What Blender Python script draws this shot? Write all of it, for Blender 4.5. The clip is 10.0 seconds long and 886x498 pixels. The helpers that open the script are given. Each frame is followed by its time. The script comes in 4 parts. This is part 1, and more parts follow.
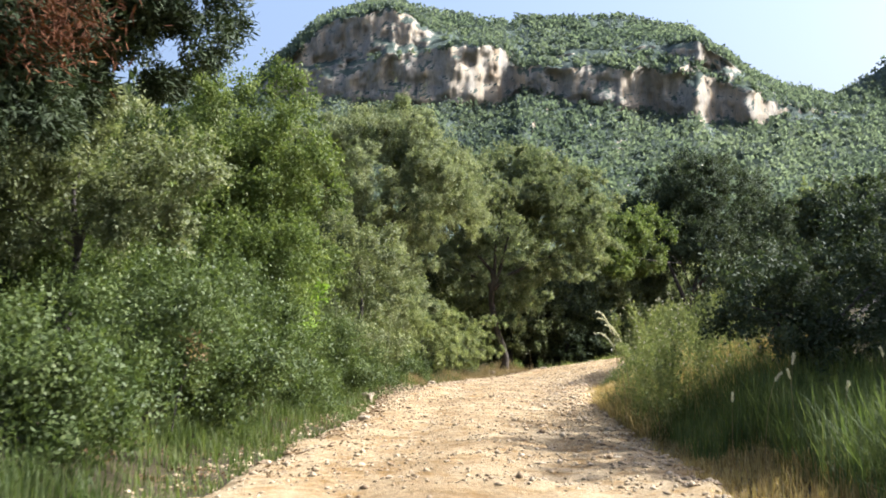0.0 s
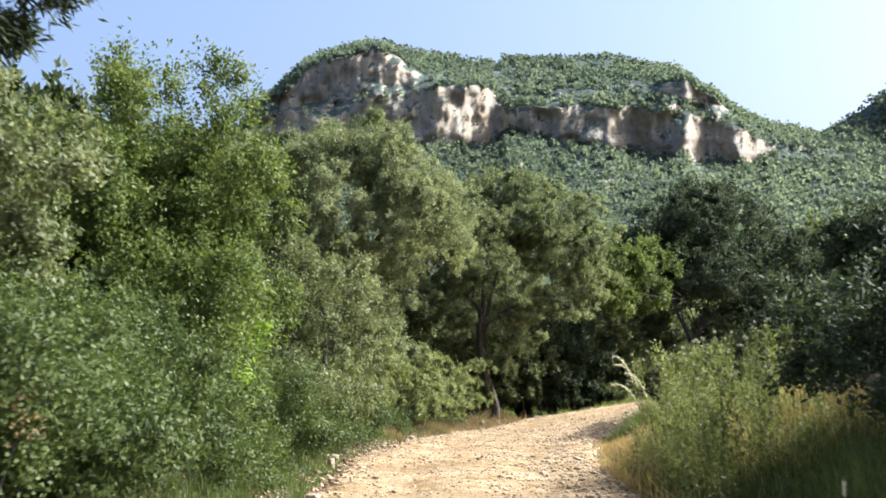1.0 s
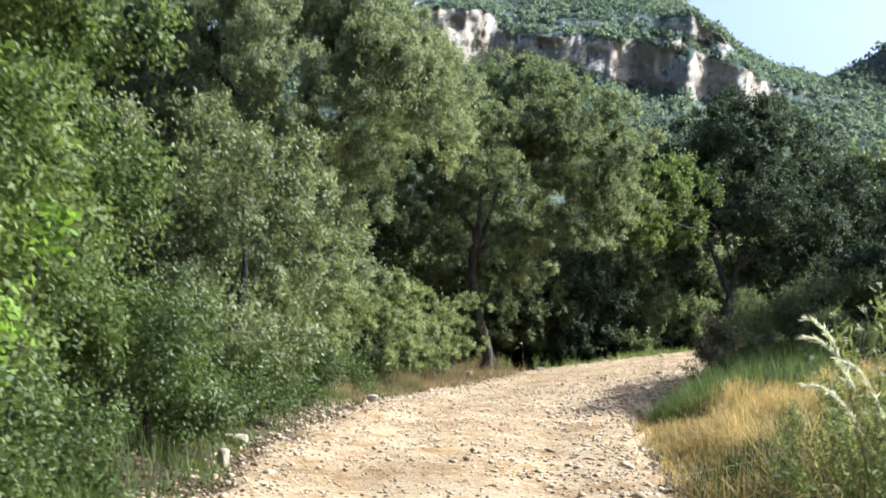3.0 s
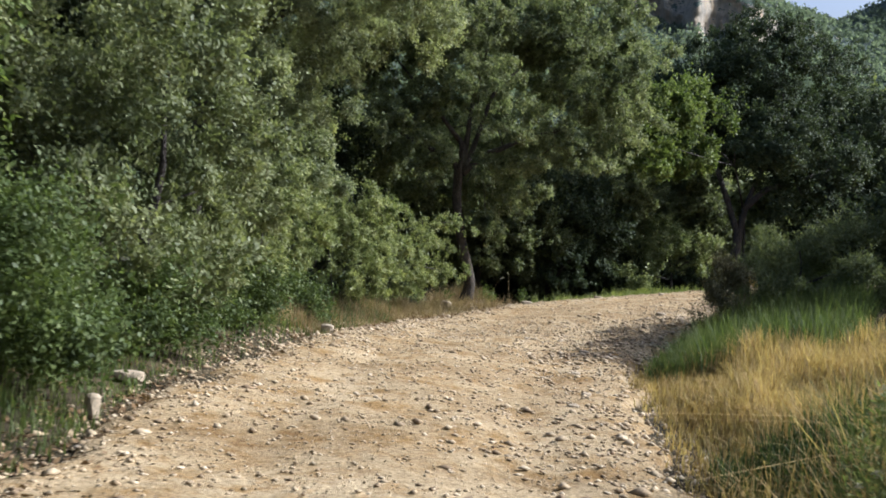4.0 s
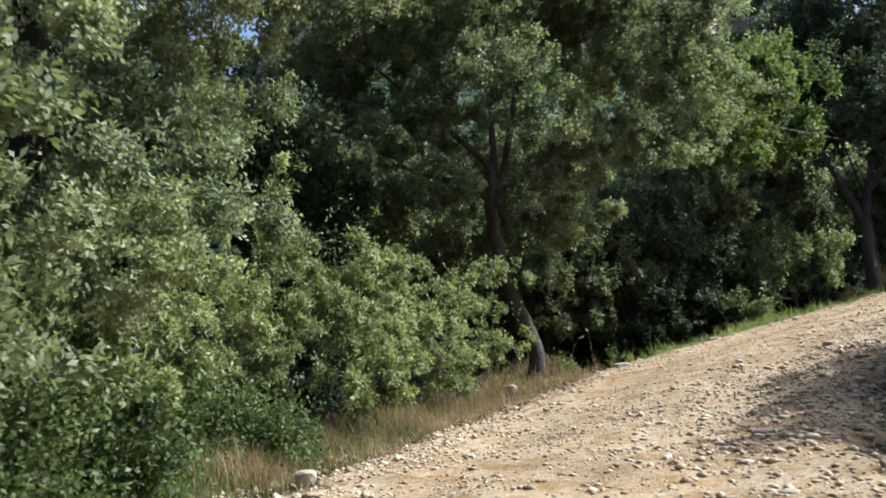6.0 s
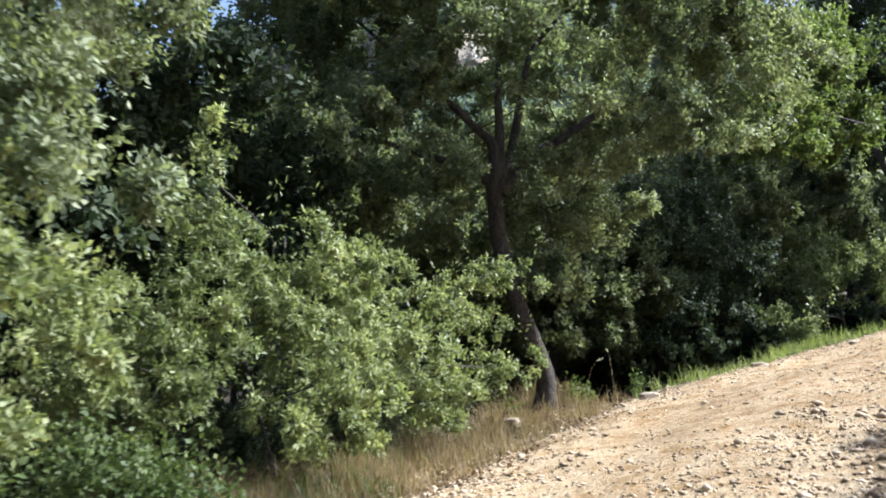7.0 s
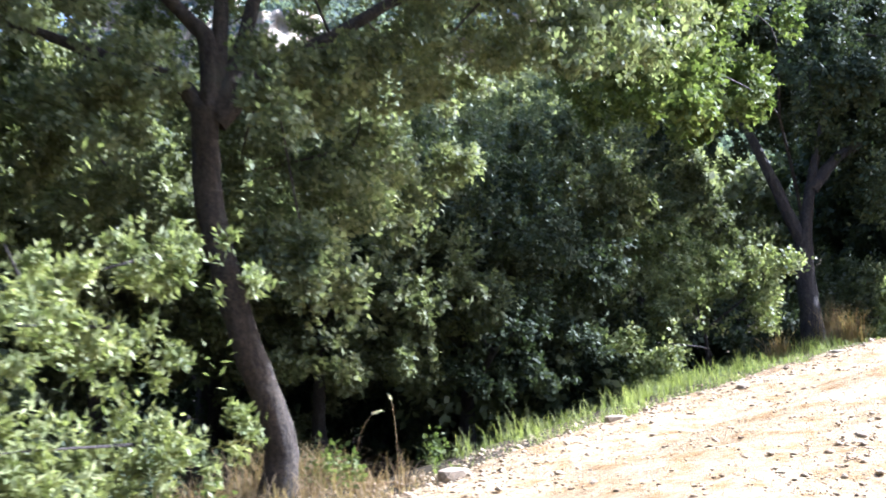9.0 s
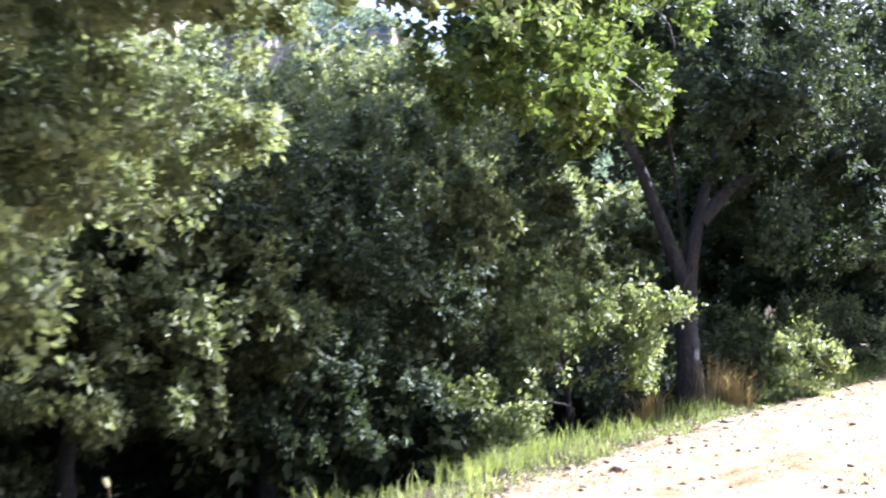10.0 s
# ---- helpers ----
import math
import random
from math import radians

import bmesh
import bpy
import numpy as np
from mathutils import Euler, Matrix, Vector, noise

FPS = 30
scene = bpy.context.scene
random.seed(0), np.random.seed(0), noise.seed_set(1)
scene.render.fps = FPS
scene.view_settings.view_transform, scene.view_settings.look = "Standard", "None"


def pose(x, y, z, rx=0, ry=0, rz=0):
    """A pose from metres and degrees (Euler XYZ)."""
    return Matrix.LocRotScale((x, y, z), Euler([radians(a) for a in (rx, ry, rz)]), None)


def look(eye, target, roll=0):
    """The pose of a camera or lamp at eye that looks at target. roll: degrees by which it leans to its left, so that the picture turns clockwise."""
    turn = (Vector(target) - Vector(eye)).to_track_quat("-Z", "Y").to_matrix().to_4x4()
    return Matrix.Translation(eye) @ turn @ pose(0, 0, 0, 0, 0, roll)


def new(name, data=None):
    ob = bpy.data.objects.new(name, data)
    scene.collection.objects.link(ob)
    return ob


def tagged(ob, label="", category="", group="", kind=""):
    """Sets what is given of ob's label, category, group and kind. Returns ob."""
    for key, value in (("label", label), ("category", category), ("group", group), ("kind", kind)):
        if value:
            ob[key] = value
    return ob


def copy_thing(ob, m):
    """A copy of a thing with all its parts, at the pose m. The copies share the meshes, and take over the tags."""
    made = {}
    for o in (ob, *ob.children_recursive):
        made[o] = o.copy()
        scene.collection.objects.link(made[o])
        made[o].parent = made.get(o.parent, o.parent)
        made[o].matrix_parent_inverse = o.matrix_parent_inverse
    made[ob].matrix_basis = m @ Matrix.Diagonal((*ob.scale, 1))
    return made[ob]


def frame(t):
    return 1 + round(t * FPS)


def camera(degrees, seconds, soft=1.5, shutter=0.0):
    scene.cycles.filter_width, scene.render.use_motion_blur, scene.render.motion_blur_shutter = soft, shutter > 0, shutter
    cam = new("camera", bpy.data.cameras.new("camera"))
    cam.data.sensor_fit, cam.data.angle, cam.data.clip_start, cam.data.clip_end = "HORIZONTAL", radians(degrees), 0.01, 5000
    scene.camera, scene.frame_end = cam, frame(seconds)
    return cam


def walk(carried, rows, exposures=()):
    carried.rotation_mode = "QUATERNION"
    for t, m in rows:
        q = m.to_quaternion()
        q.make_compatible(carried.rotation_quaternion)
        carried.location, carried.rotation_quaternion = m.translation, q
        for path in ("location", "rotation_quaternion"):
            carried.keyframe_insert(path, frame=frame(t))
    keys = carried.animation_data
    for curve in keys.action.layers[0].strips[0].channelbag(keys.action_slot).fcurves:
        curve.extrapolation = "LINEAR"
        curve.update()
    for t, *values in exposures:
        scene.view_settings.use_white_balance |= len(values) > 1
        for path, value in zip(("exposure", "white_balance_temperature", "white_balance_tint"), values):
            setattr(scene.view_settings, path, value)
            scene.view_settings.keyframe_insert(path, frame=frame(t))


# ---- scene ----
# seconds, eye, target, roll
PATH = [
    (0.0, (0.000, 0.000, 0.000), (-0.109, 2.232, 0.164), 0.3),
    (0.5, (0.031, 1.631, 0.040), (-0.066, 3.860, 0.249), 0.5),
    (1.0, (0.016, 3.608, 0.119), (-0.072, 5.833, 0.361), -0.2),
    (1.5, (-0.068, 5.451, 0.214), (-0.155, 7.677, 0.446), 0.8),
    (2.0, (-0.088, 7.123, 0.274), (-0.177, 9.348, 0.513), 2.2),
    (2.5, (-0.111, 8.755, 0.280), (-0.188, 10.987, 0.459), 2.1),
    (3.0, (-0.160, 10.523, 0.304), (-0.227, 12.759, 0.412), 2.8),
    (3.2, (-0.113, 10.939, 0.309), (-0.184, 13.177, 0.369), 4.3),
    (4.3, (0.123, 14.147, 0.203), (0.076, 16.386, 0.166), 5.9),
    (4.5, (0.174, 14.816, 0.120), (0.113, 17.055, 0.148), 4.1),
    (5.0, (0.209, 16.609, 0.045), (0.137, 18.847, 0.073), -3.1),
    (5.5, (0.227, 18.093, -0.058), (0.122, 20.330, 0.030), -6.9),
    (5.7, (0.185, 18.724, -0.056), (0.064, 20.955, 0.071), -6.3),
    (6.8, (-0.032, 22.223, 0.049), (-0.196, 24.454, 0.169), -4.4),
    (7.0, (-0.049, 22.836, 0.068), (-0.192, 25.067, 0.198), -3.7),
    (7.5, (-0.074, 24.204, 0.046), (-0.151, 26.439, 0.189), -2.9),
    (8.0, (-0.021, 25.692, 0.070), (0.020, 27.928, 0.203), -1.6),
    (8.5, (0.181, 26.983, 0.111), (0.306, 29.212, 0.286), -2.5),
    (9.0, (0.456, 28.285, 0.121), (0.679, 30.510, 0.251), -1.8),
    (9.5, (0.685, 29.548, 0.170), (1.024, 31.759, 0.280), 2.0),
    (10.0, (1.124, 31.099, 0.280), (1.624, 33.277, 0.447), 2.0),
]
EXPOSURES = [(0.0, 1.5, 5500, 15), (2.0, 1.52, 5300, 16), (3.2, 1.44, 5050, 14), (4.3, 0.7, 5250, 14), (5.7, 0.95, 5050, 14), (6.8, 1.42, 5050, 15), (8.5, 2.1, 4750, 21), (9.3, 2.42, 4850, 24), (10.0, 2.6, 4950, 27)]
cam = camera(41.0, 10.0, soft=1.7, shutter=0.3)
walk(cam, [(t, look(eye, target, roll)) for t, eye, target, roll in PATH], EXPOSURES)

# ---- light: a clear morning, the sun ahead on the right ----
SUN_AZIMUTH, SUN_HEIGHT = 79.0, 37.0
world = bpy.data.worlds.new("sky")
scene.world = world
world.use_nodes = True
wn = world.node_tree.nodes
sky = wn.new("ShaderNodeTexSky")
sky.sky_type = "NISHITA"
sky.sun_disc = False
sky.sun_elevation, sky.sun_rotation = radians(SUN_HEIGHT), radians(SUN_AZIMUTH)
sky.air_density, sky.dust_density, sky.ozone_density = 1.1, 7.5, 1.0
world.node_tree.links.new(sky.outputs["Color"], wn["Background"].inputs["Color"])
wn["Background"].inputs["Strength"].default_value = 0.108
sun_data = bpy.data.lights.new("sun", "SUN")
sun_data.energy, sun_data.angle, sun_data.color = 5.0, radians(0.6), (1.0, 0.93, 0.8)
sun = new("sun", sun_data)
a, h = radians(SUN_AZIMUTH), radians(SUN_HEIGHT)
to_sun = Vector((math.sin(a) * math.cos(h), math.cos(a) * math.cos(h), math.sin(h)))
sun.matrix_world = look(to_sun * 60, (0, 0, 0))


# ---- materials ----
def material(name):
    m = bpy.data.materials.new(name)
    m.use_nodes = True
    return m, m.node_tree.nodes, m.node_tree.links, m.node_tree.nodes["Principled BSDF"]


def ramp(nodes, links, source, stops):
    r = nodes.new("ShaderNodeValToRGB")
    while len(r.color_ramp.elements) < len(stops):
        r.color_ramp.elements.new(0.5)
    for e, (at, c) in zip(r.color_ramp.elements, stops):
        e.position, e.color = at, (*c, 1)
    links.new(source, r.inputs["Fac"])
    return r.outputs["Color"]


def noise_node(nodes, links, scale, detail=5.0, rough=0.6, stretch=None):
    co = nodes.new("ShaderNodeTexCoord").outputs["Object"]
    if stretch:
        mp = nodes.new("ShaderNodeMapping")
        mp.inputs["Scale"].default_value = stretch
        links.new(co, mp.inputs["Vector"])
        co = mp.outputs["Vector"]
    n = nodes.new("ShaderNodeTexNoise")
    n.inputs["Scale"].default_value, n.inputs["Detail"].default_value, n.inputs["Roughness"].default_value = scale, detail, rough
    links.new(co, n.inputs["Vector"])
    return n.outputs["Fac"]


def blend(nodes, links, fac, a, b, kind="MIX"):
    m = nodes.new("ShaderNodeMix")
    m.data_type, m.blend_type = "RGBA", kind
    for sock, v in ((m.inputs[0], fac), (m.inputs[6], a), (m.inputs[7], b)):
        if isinstance(v, (int, float)):
            sock.default_value = v
        elif isinstance(v, tuple):
            sock.default_value = (*v, 1)
        else:
            links.new(v, sock)
    return m.outputs[2]


def bump(nodes, links, bsdf, height, strength, distance):
    b = nodes.new("ShaderNodeBump")
    b.inputs["Strength"].default_value, b.inputs["Distance"].default_value = strength, distance
    links.new(height, b.inputs["Height"])
    links.new(b.outputs["Normal"], bsdf.inputs["Normal"])


def leaf_material(name, dark, mid, light, rough=0.42, glow=0.35, patch=0.7):
    """Leaves that differ one by one, in patches a branch wide, and let some light through."""
    m, nodes, links, bsdf = material(name)
    geo = nodes.new("ShaderNodeNewGeometry")
    pick = nodes.new("ShaderNodeMath")
    pick.operation = "MULTIPLY_ADD"
    links.new(geo.outputs["Random Per Island"], pick.inputs[0])
    pick.inputs[1].default_value = 0.38
    spray = nodes.new("ShaderNodeMapRange")
    spray.inputs["From Min"].default_value, spray.inputs["From Max"].default_value, spray.inputs["To Max"].default_value = 0.3, 0.7, 0.55
    links.new(noise_node(nodes, links, patch * 7.0, 2.0), spray.inputs["Value"])
    links.new(spray.outputs["Result"], pick.inputs[2])
    one = ramp(nodes, links, pick.outputs[0], [(0.05, dark), (0.45, mid), (0.95, light)])
    many = ramp(nodes, links, noise_node(nodes, links, patch, 3.0), [(0.3, (0.62, 0.66, 0.6)), (0.7, (1.2, 1.15, 1.0))])
    col = blend(nodes, links, 1.0, one, many, "MULTIPLY")
    links.new(col, bsdf.inputs["Base Color"])
    bsdf.inputs["Roughness"].default_value = rough + 0.14
    bsdf.inputs["Specular IOR Level"].default_value = 0.16
    tr = nodes.new("ShaderNodeBsdfTranslucent")
    links.new(blend(nodes, links, 1.0, col, (1.3, 1.35, 0.8), "MULTIPLY"), tr.inputs["Color"])
    mix = nodes.new("ShaderNodeMixShader")
    mix.inputs["Fac"].default_value = glow
    links.new(bsdf.outputs[0], mix.inputs[1])
    links.new(tr.outputs[0], mix.inputs[2])
    links.new(mix.outputs[0], nodes["Material Output"].inputs["Surface"])
    return m


def bark_material(name, dark, light):
    m, nodes, links, bsdf = material(name)
    n = noise_node(nodes, links, 16.0, 8.0, 0.72, (1.0, 1.0, 0.3))
    col = ramp(nodes, links, n, [(0.3, dark), (0.55, tuple((p + q) / 2 for p, q in zip(dark, light))), (0.75, light)])
    flecks = ramp(nodes, links, noise_node(nodes, links, 38.0, 5.0, 0.75), [(0.35, (0.45, 0.45, 0.45)), (0.65, (1.5, 1.45, 1.4))])
    col = blend(nodes, links, 1.0, col, flecks, "MULTIPLY")
    lichen = ramp(nodes, links, noise_node(nodes, links, 3.0, 4.0), [(0.55, (0, 0, 0)), (0.7, (1, 1, 1))])
    links.new(blend(nodes, links, lichen, col, (0.085, 0.08, 0.05)), bsdf.inputs["Base Color"])
    bsdf.inputs["Roughness"].default_value = 0.9
    plate = noise_node(nodes, links, 30.0, 6.0, 0.75, (1.0, 1.0, 0.6))
    add = nodes.new("ShaderNodeMath")
    links.new(n, add.inputs[0])
    links.new(plate, add.inputs[1])
    bump(nodes, links, bsdf, add.outputs[0], 1.0, 0.05)
    return m


HOLM = leaf_material("holm_oak_leaf", (0.09, 0.108, 0.056), (0.205, 0.23, 0.13), (0.37, 0.395, 0.245), 0.42, 0.36)
# Holm oak leaf darkened: shade of the wood put into its colour.
HOLM_SHADED = leaf_material("shaded_holm_oak_leaf", (0.034, 0.05, 0.026), (0.055, 0.073, 0.04), (0.092, 0.11, 0.063), 0.5, 0.25)
OAK = leaf_material("oak_leaf", (0.068, 0.083, 0.042), (0.148, 0.17, 0.086), (0.285, 0.305, 0.172), 0.38, 0.36)
FRESH = leaf_material("fresh_leaf", (0.05, 0.078, 0.022), (0.105, 0.14, 0.04), (0.19, 0.222, 0.078), 0.42, 0.38)
BRAMBLE = leaf_material("bramble_leaf", (0.038, 0.056, 0.019), (0.078, 0.108, 0.036), (0.15, 0.182, 0.072), 0.38, 0.34)
SILVER = leaf_material("oak_bush_leaf", (0.075, 0.1, 0.04), (0.195, 0.225, 0.098), (0.42, 0.44, 0.245), 0.34, 0.38)
LIME = leaf_material("young_leaf", (0.11, 0.18, 0.025), (0.17, 0.26, 0.04), (0.25, 0.34, 0.07), 0.4, 0.45)
NEEDLE = leaf_material("pine_needle", (0.02, 0.032, 0.014), (0.032, 0.048, 0.02), (0.06, 0.078, 0.036), 0.5, 0.12, 1.5)
RUST = leaf_material("dead_leaf", (0.05, 0.02, 0.01), (0.1, 0.04, 0.02), (0.16, 0.075, 0.035), 0.7, 0.15)
CROWN = leaf_material("oak_crown_leaf", (0.078, 0.098, 0.052), (0.165, 0.19, 0.105), (0.3, 0.325, 0.19), 0.42, 0.42)
HERB = leaf_material("herb_leaf", (0.085, 0.105, 0.035), (0.18, 0.205, 0.075), (0.33, 0.35, 0.16), 0.55, 0.38, 1.5)
OLIVE = leaf_material("juniper_twig", (0.065, 0.08, 0.036), (0.13, 0.15, 0.07), (0.22, 0.24, 0.125), 0.6, 0.3)
GRASS = leaf_material("green_grass", (0.045, 0.07, 0.02), (0.09, 0.122, 0.038), (0.18, 0.2, 0.085), 0.45, 0.45)
# Grass green lightened: sunlight on the bend put into the colour.
GRASS_LIT = leaf_material("sunlit_grass", (0.13, 0.165, 0.045), (0.225, 0.262, 0.085), (0.34, 0.36, 0.155), 0.5, 0.45, 1.5)
BROOM = leaf_material("broom_twig", (0.06, 0.058, 0.032), (0.1, 0.095, 0.05), (0.17, 0.155, 0.09), 0.6, 0.2)
STRAW = leaf_material("dry_grass", (0.18, 0.115, 0.05), (0.37, 0.265, 0.12), (0.57, 0.46, 0.25), 0.6, 0.4, 2.2)
TAN = leaf_material("withered_grass", (0.15, 0.105, 0.06), (0.25, 0.185, 0.11), (0.36, 0.29, 0.19), 0.7, 0.35)
LITTER = leaf_material("fallen_leaf", (0.07, 0.045, 0.025), (0.14, 0.09, 0.05), (0.24, 0.17, 0.1), 0.8, 0.1)
PLUME = leaf_material("seed_head", (0.48, 0.45, 0.4), (0.62, 0.59, 0.53), (0.76, 0.73, 0.67), 0.7, 0.4)
FLOWER = leaf_material("thistle_flower", (0.3, 0.28, 0.27), (0.42, 0.4, 0.37), (0.55, 0.53, 0.48), 0.7, 0.3)
# Slope green paled and blued: distance haze put into the leaf colour.
HAZED_LEAF = leaf_material("hazed_hillside_leaf", (0.115, 0.145, 0.138), (0.13, 0.162, 0.15), (0.148, 0.178, 0.16), 0.9, 0.5, 0.02)
BARK = bark_material("oak_bark", (0.024, 0.019, 0.013), (0.115, 0.094, 0.064))
BARK_DARK = bark_material("dark_bark", (0.022, 0.018, 0.015), (0.08, 0.068, 0.056))


def ground_material():
    m, nodes, links, bsdf = material("litter_soil")
    col = ramp(nodes, links, noise_node(nodes, links, 1.3, 6.0), [(0.3, (0.03, 0.026, 0.016)), (0.5, (0.06, 0.05, 0.03)), (0.75, (0.125, 0.1, 0.06))])
    fine = noise_node(nodes, links, 24.0, 6.0, 0.75)
    links.new(blend(nodes, links, 1.0, col, ramp(nodes, links, fine, [(0.3, (0.5, 0.5, 0.45)), (0.7, (1.35, 1.3, 1.2))]), "MULTIPLY"), bsdf.inputs["Base Color"])
    bsdf.inputs["Roughness"].default_value = 0.95
    bsdf.inputs["Specular IOR Level"].default_value = 0.1
    bump(nodes, links, bsdf, fine, 0.8, 0.05)
    return m


def road_material():
    m, nodes, links, bsdf = material("gravel_track")
    wide = noise_node(nodes, links, 0.7, 5.0)
    col = ramp(nodes, links, wide, [(0.32, (0.29, 0.215, 0.115)), (0.5, (0.4, 0.318, 0.188)), (0.7, (0.485, 0.398, 0.25))])
    v = nodes.new("ShaderNodeTexVoronoi")
    v.inputs["Scale"].default_value = 38.0
    links.new(nodes.new("ShaderNodeTexCoord").outputs["Object"], v.inputs["Vector"])
    grit = ramp(nodes, links, v.outputs["Color"], [(0.0, (0.62, 0.6, 0.57)), (0.5, (0.95, 0.94, 0.92)), (1.0, (1.2, 1.18, 1.15))])
    col = blend(nodes, links, 1.0, col, grit, "MULTIPLY")
    fine = noise_node(nodes, links, 60.0, 5.0, 0.7)
    col = blend(nodes, links, 1.0, col, ramp(nodes, links, fine, [(0.3, (0.55, 0.53, 0.5)), (0.7, (1.2, 1.18, 1.15))]), "MULTIPLY")
    damp = ramp(nodes, links, noise_node(nodes, links, 3.2, 6.0, 0.7), [(0.36, (0.7, 0.57, 0.38)), (0.54, (1.04, 1.03, 1.02))])
    col = blend(nodes, links, 1.0, col, damp, "MULTIPLY")
    links.new(col, bsdf.inputs["Base Color"])
    bsdf.inputs["Roughness"].default_value = 0.95
    bsdf.inputs["Specular IOR Level"].default_value = 0.1
    bump(nodes, links, bsdf, fine, 0.8, 0.03)
    return m


def stone_material(name, shade, single=False):
    m, nodes, links, bsdf = material(name)
    source = nodes.new("ShaderNodeObjectInfo").outputs["Random"] if single else nodes.new("ShaderNodeNewGeometry").outputs["Random Per Island"]
    one = ramp(nodes, links, source, [(0.0, (0.19, 0.13, 0.07)), (0.35, (0.33, 0.252, 0.145)), (0.75, (0.43, 0.345, 0.215)), (1.0, (0.54, 0.45, 0.31))])
    n = noise_node(nodes, links, 40.0, 5.0)
    links.new(blend(nodes, links, 1.0, one, ramp(nodes, links, n, [(0.3, tuple(q * shade for q in (0.7, 0.7, 0.68))), (0.7, tuple(q * shade for q in (1.15, 1.12, 1.1)))]), "MULTIPLY"), bsdf.inputs["Base Color"])
    bsdf.inputs["Roughness"].default_value = 0.9
    bump(nodes, links, bsdf, n, 0.5, 0.01)
    return m


def mountain_material():
    """Limestone on the steep faces, scrub on the slopes."""
    m, nodes, links, bsdf = material("mountain_rock")
    streak = noise_node(nodes, links, 0.16, 9.0, 0.72, (1.0, 1.0, 0.2))
    rock = ramp(nodes, links, streak, [(0.32, (0.275, 0.26, 0.228)), (0.46, (0.345, 0.318, 0.262)), (0.56, (0.4, 0.342, 0.252)), (0.7, (0.45, 0.345, 0.22))])
    grain = noise_node(nodes, links, 0.6, 8.0, 0.75, (1.0, 1.0, 0.35))
    rock = blend(nodes, links, 1.0, rock, ramp(nodes, links, grain, [(0.36, (0.74, 0.74, 0.75)), (0.56, (1.08, 1.07, 1.05))]), "MULTIPLY")
    layer = noise_node(nodes, links, 0.05, 6.0, 0.7, (0.3, 0.3, 4.0))
    rock = blend(nodes, links, 1.0, rock, ramp(nodes, links, layer, [(0.4, (0.88, 0.88, 0.89)), (0.56, (1.04, 1.03, 1.02))]), "MULTIPLY")
    scrub = ramp(nodes, links, noise_node(nodes, links, 0.16, 6.0, 0.7), [(0.35, (0.075, 0.098, 0.08)), (0.55, (0.092, 0.118, 0.095)), (0.75, (0.115, 0.135, 0.105))])
    geo = nodes.new("ShaderNodeNewGeometry")
    sep = nodes.new("ShaderNodeSeparateXYZ")
    links.new(geo.outputs["True Normal"], sep.inputs[0])
    add = nodes.new("ShaderNodeMath")
    add.operation = "MULTIPLY_ADD"
    links.new(noise_node(nodes, links, 0.2, 5.0), add.inputs[0])
    add.inputs[1].default_value = 0.5
    links.new(sep.outputs["Z"], add.inputs[2])
    steep = ramp(nodes, links, add.outputs[0], [(0.74, (0, 0, 0)), (0.84, (1, 1, 1))])
    links.new(blend(nodes, links, steep, rock, scrub), bsdf.inputs["Base Color"])
    bsdf.inputs["Roughness"].default_value = 0.95
    bsdf.inputs["Specular IOR Level"].default_value = 0.1
    bump(nodes, links, bsdf, streak, 0.9, 4.0)
    return m


SOIL, TRACK, MOUNTAIN = ground_material(), road_material(), mountain_material()
STONE, ROCK = stone_material("limestone_gravel", 1.0), stone_material("weathered_limestone", 0.62)
STONE_ONE = stone_material("single_limestone", 0.95, True)


# ---- mesh helpers ----
def quick_mesh(name, verts, faces, mat, smooth=False):
    """A mesh from arrays; faces all of one size."""
    me = bpy.data.meshes.new(name)
    verts, faces = np.asarray(verts, np.float32), np.asarray(faces, np.int32)
    me.vertices.add(len(verts))
    me.vertices.foreach_set("co", verts.ravel())
    me.loops.add(faces.size)
    me.loops.foreach_set("vertex_index", faces.ravel())
    me.polygons.add(len(faces))
    me.polygons.foreach_set("loop_start", np.arange(0, faces.size, faces.shape[1], dtype=np.int32))
    if smooth:
        me.polygons.foreach_set("use_smooth", np.ones(len(faces), bool))
    me.materials.append(mat)
    me.update(calc_edges=True)
    me.validate()
    return me


def part(name, mesh, parent, label=""):
    ob = new(name, mesh)
    ob.parent = parent
    return tagged(ob, label)


def thing(name, base, label, category, group="", kind=""):
    ob = new(name)
    ob.location = base
    return tagged(ob, label, category, group, kind)


def unit(v):
    return v / np.maximum(np.linalg.norm(v, axis=-1, keepdims=True), 1e-9)


